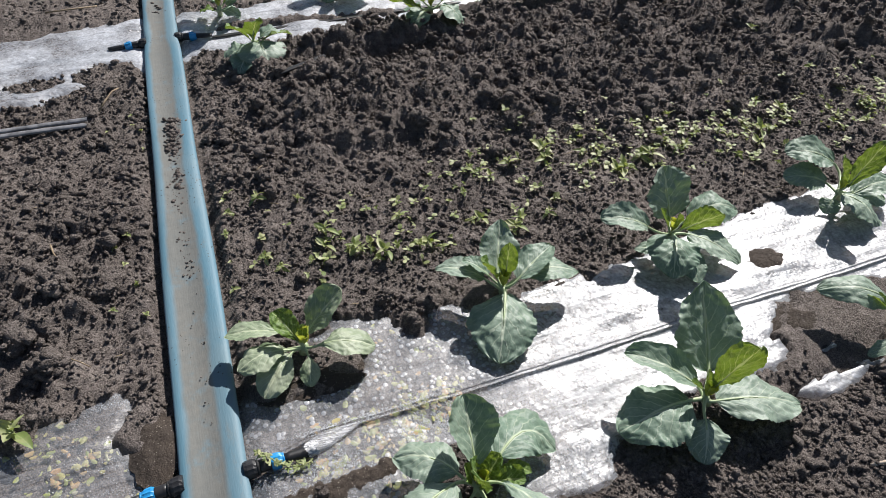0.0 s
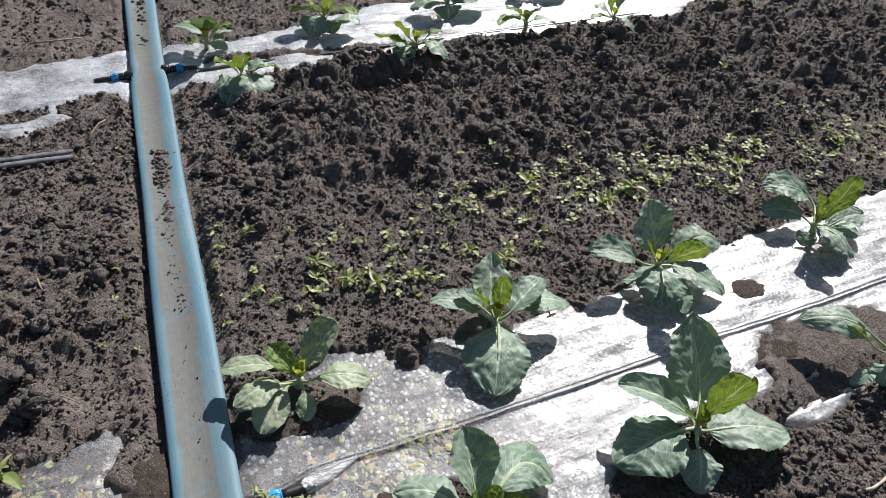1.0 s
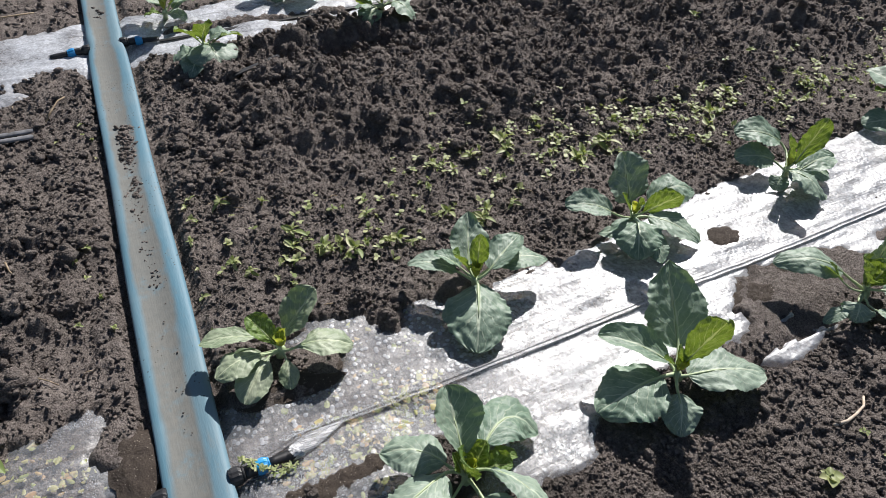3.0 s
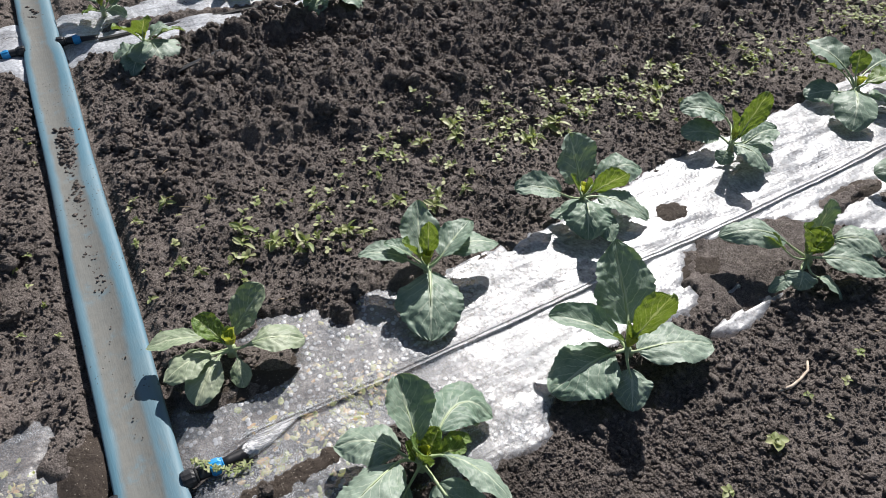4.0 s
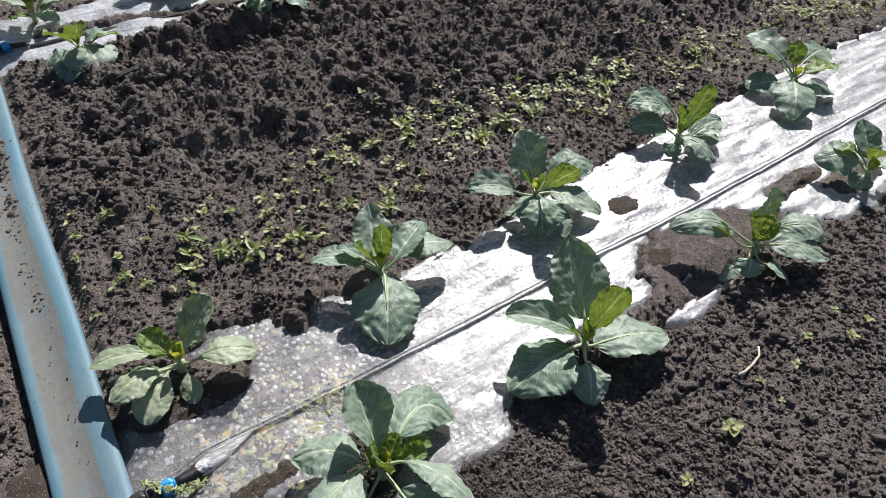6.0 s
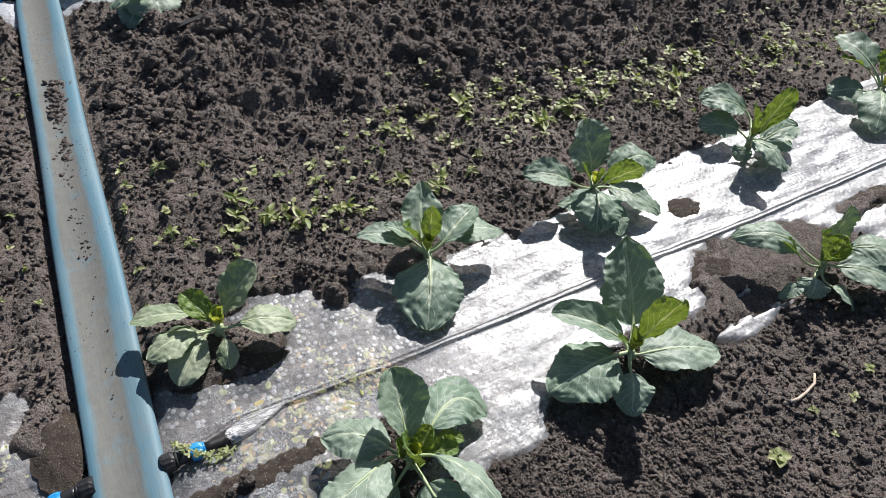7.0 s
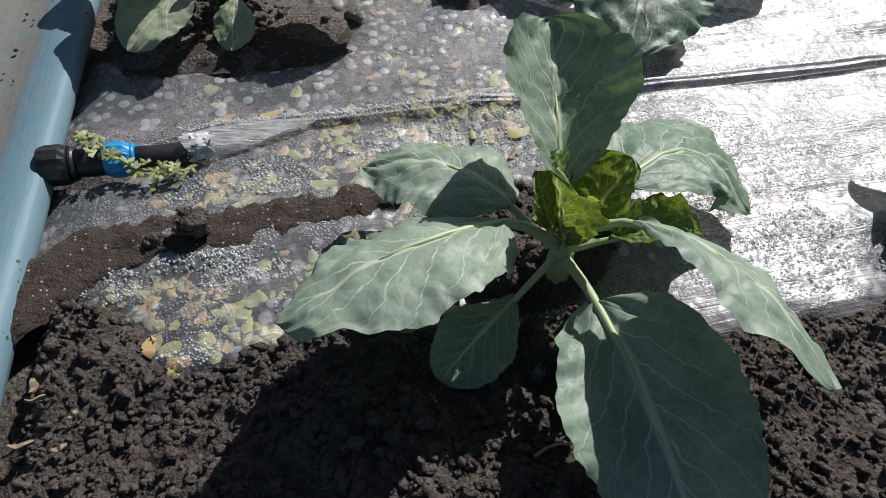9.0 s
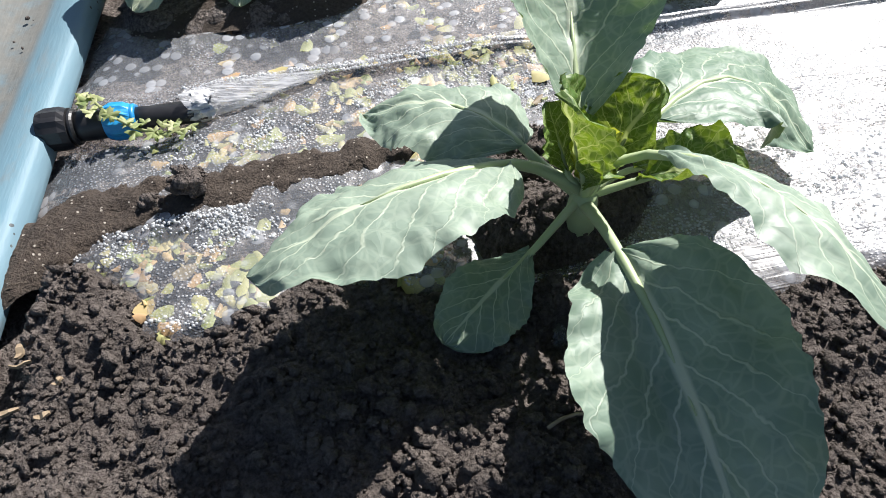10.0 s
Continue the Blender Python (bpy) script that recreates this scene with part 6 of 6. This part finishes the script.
def lobed_weed():
    """A small lobed-leaf weed climbing over the fitting."""
    rng = random.Random(12)
    path = [(-0.020, 0.020, 0.012), (-0.012, 0.012, 0.024), (0.0, -0.004, 0.022), (0.012, -0.010, 0.014), (0.026, -0.014, 0.010), (0.042, -0.012, 0.009)]
    v, f = tube(path, [0.0009] * 6, 6)
    ob = tagged(new("lobed_weed", mesh_of("stem", v, f, WEED)), "small yellow-green lobed weed growing over the black fitting", "weed")
    ob.location = (-0.106, 0.4885, 0.002)
    shapes = [lobed_leaf(0.0052), lobed_leaf(0.0040)]
    for i in range(34):
        k = i / 33 * 4.99
        a, b = Vector(path[int(k)]), Vector(path[int(k) + 1])
        at = a.lerp(b, k - int(k)) + Vector((rng.uniform(-0.004, 0.004), rng.uniform(-0.006, 0.004), rng.uniform(0, 0.004)))
        part("leaf", shapes[i % 2], ob).matrix_basis = pose(*at, rng.uniform(-25, 25), rng.uniform(-25, 25), rng.uniform(0, 360))
    return ob


lobed_weed()


# weeds pressed flat under the film
def pressed_material():
    m = Mat("pressed_weed_leaf")
    r = m.node("NewGeometry").outputs["Random Per Island"]
    co = m.node("TexCoord").outputs["Object"]
    ramp = m.node("ValToRGB", {0: r})
    stops = [(0.0, (0.24, 0.29, 0.09)), (0.35, (0.38, 0.39, 0.15)), (0.6, (0.48, 0.42, 0.19)), (0.86, (0.50, 0.30, 0.15)), (0.92, (0.20, 0.14, 0.09)), (1.0, (0.5, 0.47, 0.3))]
    while len(ramp.color_ramp.elements) < len(stops):
        ramp.color_ramp.elements.new(0.5)
    for el, (p, c) in zip(ramp.color_ramp.elements, stops):
        el.position, el.color = p, (*c, 1)
    c = m.mix(m.math("MULTIPLY", m.noise(co, 160, 3), 0.5), ramp.outputs[0], rgb(0.16, 0.15, 0.07))
    return m.surface(m.skin(c, 0.6))


PRESSED = pressed_material()


def pressed_weeds(name, count, area, seed, label, clump):
    rng = np.random.default_rng(seed)
    x0, x1, y0, y1 = area
    centres = np.stack([rng.uniform(x0, x1, clump), rng.uniform(y0, y1, clump)], -1)
    c = centres[rng.integers(0, clump, count)] + rng.normal(0, 0.014, (count, 2)) * rng.uniform(0.4, 1.6, (count, 1))
    ok = bare(c[:, 0], c[:, 1]) < 0.4
    c = c[ok]
    n = len(c)
    w = np.arange(8) / 8 * 2 * math.pi
    size, ratio, turn = rng.uniform(0.0022, 0.0068, n), rng.uniform(0.40, 0.85, n), rng.uniform(0, 6.3, n)
    ragged = rng.uniform(0.82, 1.10, (n, 8)) * (1 + 0.25 * np.cos(w))[None]
    px, py = np.cos(w)[None] * size[:, None] * ragged, np.sin(w)[None] * (size * ratio)[:, None] * ragged
    X = c[:, :1] + px * np.cos(turn)[:, None] - py * np.sin(turn)[:, None]
    Y = c[:, 1:] + px * np.sin(turn)[:, None] + py * np.cos(turn)[:, None]
    Z = np.repeat(rng.uniform(-0.001, 0.003, n)[:, None], 8, 1) + 0.0012 * np.cos(w * 2)[None]
    mid = np.stack([c[:, 0], c[:, 1], Z.mean(1) + 0.001], -1)[:, None]
    v = np.concatenate([np.stack([X, Y, Z], -1), mid], 1).reshape(-1, 3)
    k = np.arange(8)
    f = np.stack([k, (k + 1) % 8, np.full(8, 8)], -1)[None] + (np.arange(n) * 9)[:, None, None]
    ob = new(name, joined(name, v, f.reshape(-1, 3), PRESSED, True))
    return tagged(ob, label, "pressed weeds", kind="stuff")


pressed_weeds("pressed_weeds", 430, (-0.08, 0.16, 0.45, 0.53), 21, "yellow and green weed leaves pressed under the clear film", 30)
pressed_weeds("pressed_weeds", 330, (-0.12, 0.10, 0.34, 0.415), 25, "yellow, green and orange weed leaves pressed under the clear film", 40)
pressed_weeds("pressed_weeds", 95, (-0.11, 0.18, 0.53, 0.70), 22, "brownish weed leaves pressed under the clear film", 34)
pressed_weeds("pressed_weeds", 480, (-0.62, -0.265, 0.36, 0.66), 23, "green weed leaves pressed under the film beyond the hose", 60)


# ---- twigs and straw ----
def twig(points, radius, label, material=None):
    v, f = tube(points, [radius * (1 - 0.4 * i / len(points)) for i in range(len(points))], 7)
    ob = new("twig", mesh_of("twig", v, f, material or STRAW))
    return tagged(ob, label, "twig")


def lie(x, y, up=0.004):
    return (x, y, ground_z(x, y) + up)


twig([lie(0.655, 0.212), lie(0.675, 0.207, 0.008), lie(0.700, 0.210, 0.008), lie(0.728, 0.216, 0.008), lie(0.745, 0.228, 0.004)], 0.0026, "pale dry bent root on dark soil", PALE)
twig([lie(0.088, 0.268), lie(0.094, 0.271, 0.005), lie(0.100, 0.2715, 0.006), lie(0.106, 0.270, 0.005), lie(0.110, 0.276, 0.006)], 0.0008, "thin pale rootlet curled on dark soil")
twig([lie(-0.315, 1.44, 0.01), lie(-0.30, 1.46, 0.02), lie(-0.283, 1.487, 0.022), lie(-0.27, 1.50, 0.02)], 0.0022, "thin pale straw standing out of the soil")
twig([lie(-0.44, 1.958, 0.012), lie(-0.375, 1.97, 0.015), lie(-0.315, 1.983, 0.012)], 0.0025, "dry straw lying on soil")
twig([lie(-0.395, 1.02), lie(-0.389, 0.995, 0.008), lie(-0.383, 0.98)], 0.0016, "short pale straw on soil")
for i in range(70):
    a, L = rng_w.uniform(0, 6.3), rng_w.uniform(0.006, 0.03)
    x, y = rng_w.uniform(-0.45, 1.5), rng_w.uniform(0.1, 1.6)
    if bare(np.array([x]), np.array([y]))[0] > 0.6 and abs(x - hose_x(y)) > 0.07:
        twig([lie(x, y, 0.006), lie(x + math.cos(a) * L * 0.5, y + math.sin(a) * L * 0.5, 0.008), lie(x + math.cos(a) * L, y + math.sin(a) * L, 0.006)], rng_w.uniform(0.0005, 0.0011), "thin dry straw bit on dark soil")


# chips of wood and root lying on the soil beside the hose
def chip(x, y, length, width, turn, label):
    rng = random.Random(int(x * 9000))
    verts, n = [], 7
    for side in (0.0, 1.0):
        for i in range(n):
            k = i / (n - 1) * 2 - 1
            half = width / 2 * (1 - 0.5 * k * k) * rng.uniform(0.75, 1.15)
            for s in (-1, 1):
                verts.append((length / 2 * k, half * s + 0.12 * length * k * k, 0.0008 + side * 0.0016 + 0.0006 * math.sin(k * 4)))
    faces = []
    for i in range(n - 1):
        a, c = i * 2, (n + i) * 2
        faces += [(a, a + 2, a + 3, a + 1), (c, c + 1, c + 3, c + 2), (a, c, c + 2, a + 2), (a + 1, a + 3, c + 3, c + 1)]
    faces += [(0, 1, n * 2 + 1, n * 2), (n * 2 - 2, n * 4 - 2, n * 4 - 1, n * 2 - 1)]
    ob = tagged(new("wood_chip", mesh_of("wood_chip", verts, faces, STRAW, False)), label, "wood chip")
    ob.matrix_basis = pose(x, y, ground_z(x, y) + 0.004, rng.uniform(-15, 15), rng.uniform(-15, 15), turn)
    return ob


chip(-0.129, 0.346, 0.0077, 0.0031, 95, "brown splinter of wood on dark soil")
chip(-0.127, 0.338, 0.0084, 0.0010, 20, "thin pale straw chip on dark soil")
chip(-0.133, 0.320, 0.0098, 0.0021, 10, "pale dry root chip on dark soil")
chip(-0.115, 0.315, 0.0056, 0.0028, 15, "brown bark chip on dark soil")
chip(-0.110, 0.329, 0.0042, 0.0021, 40, "small reddish bark chip on dark soil")
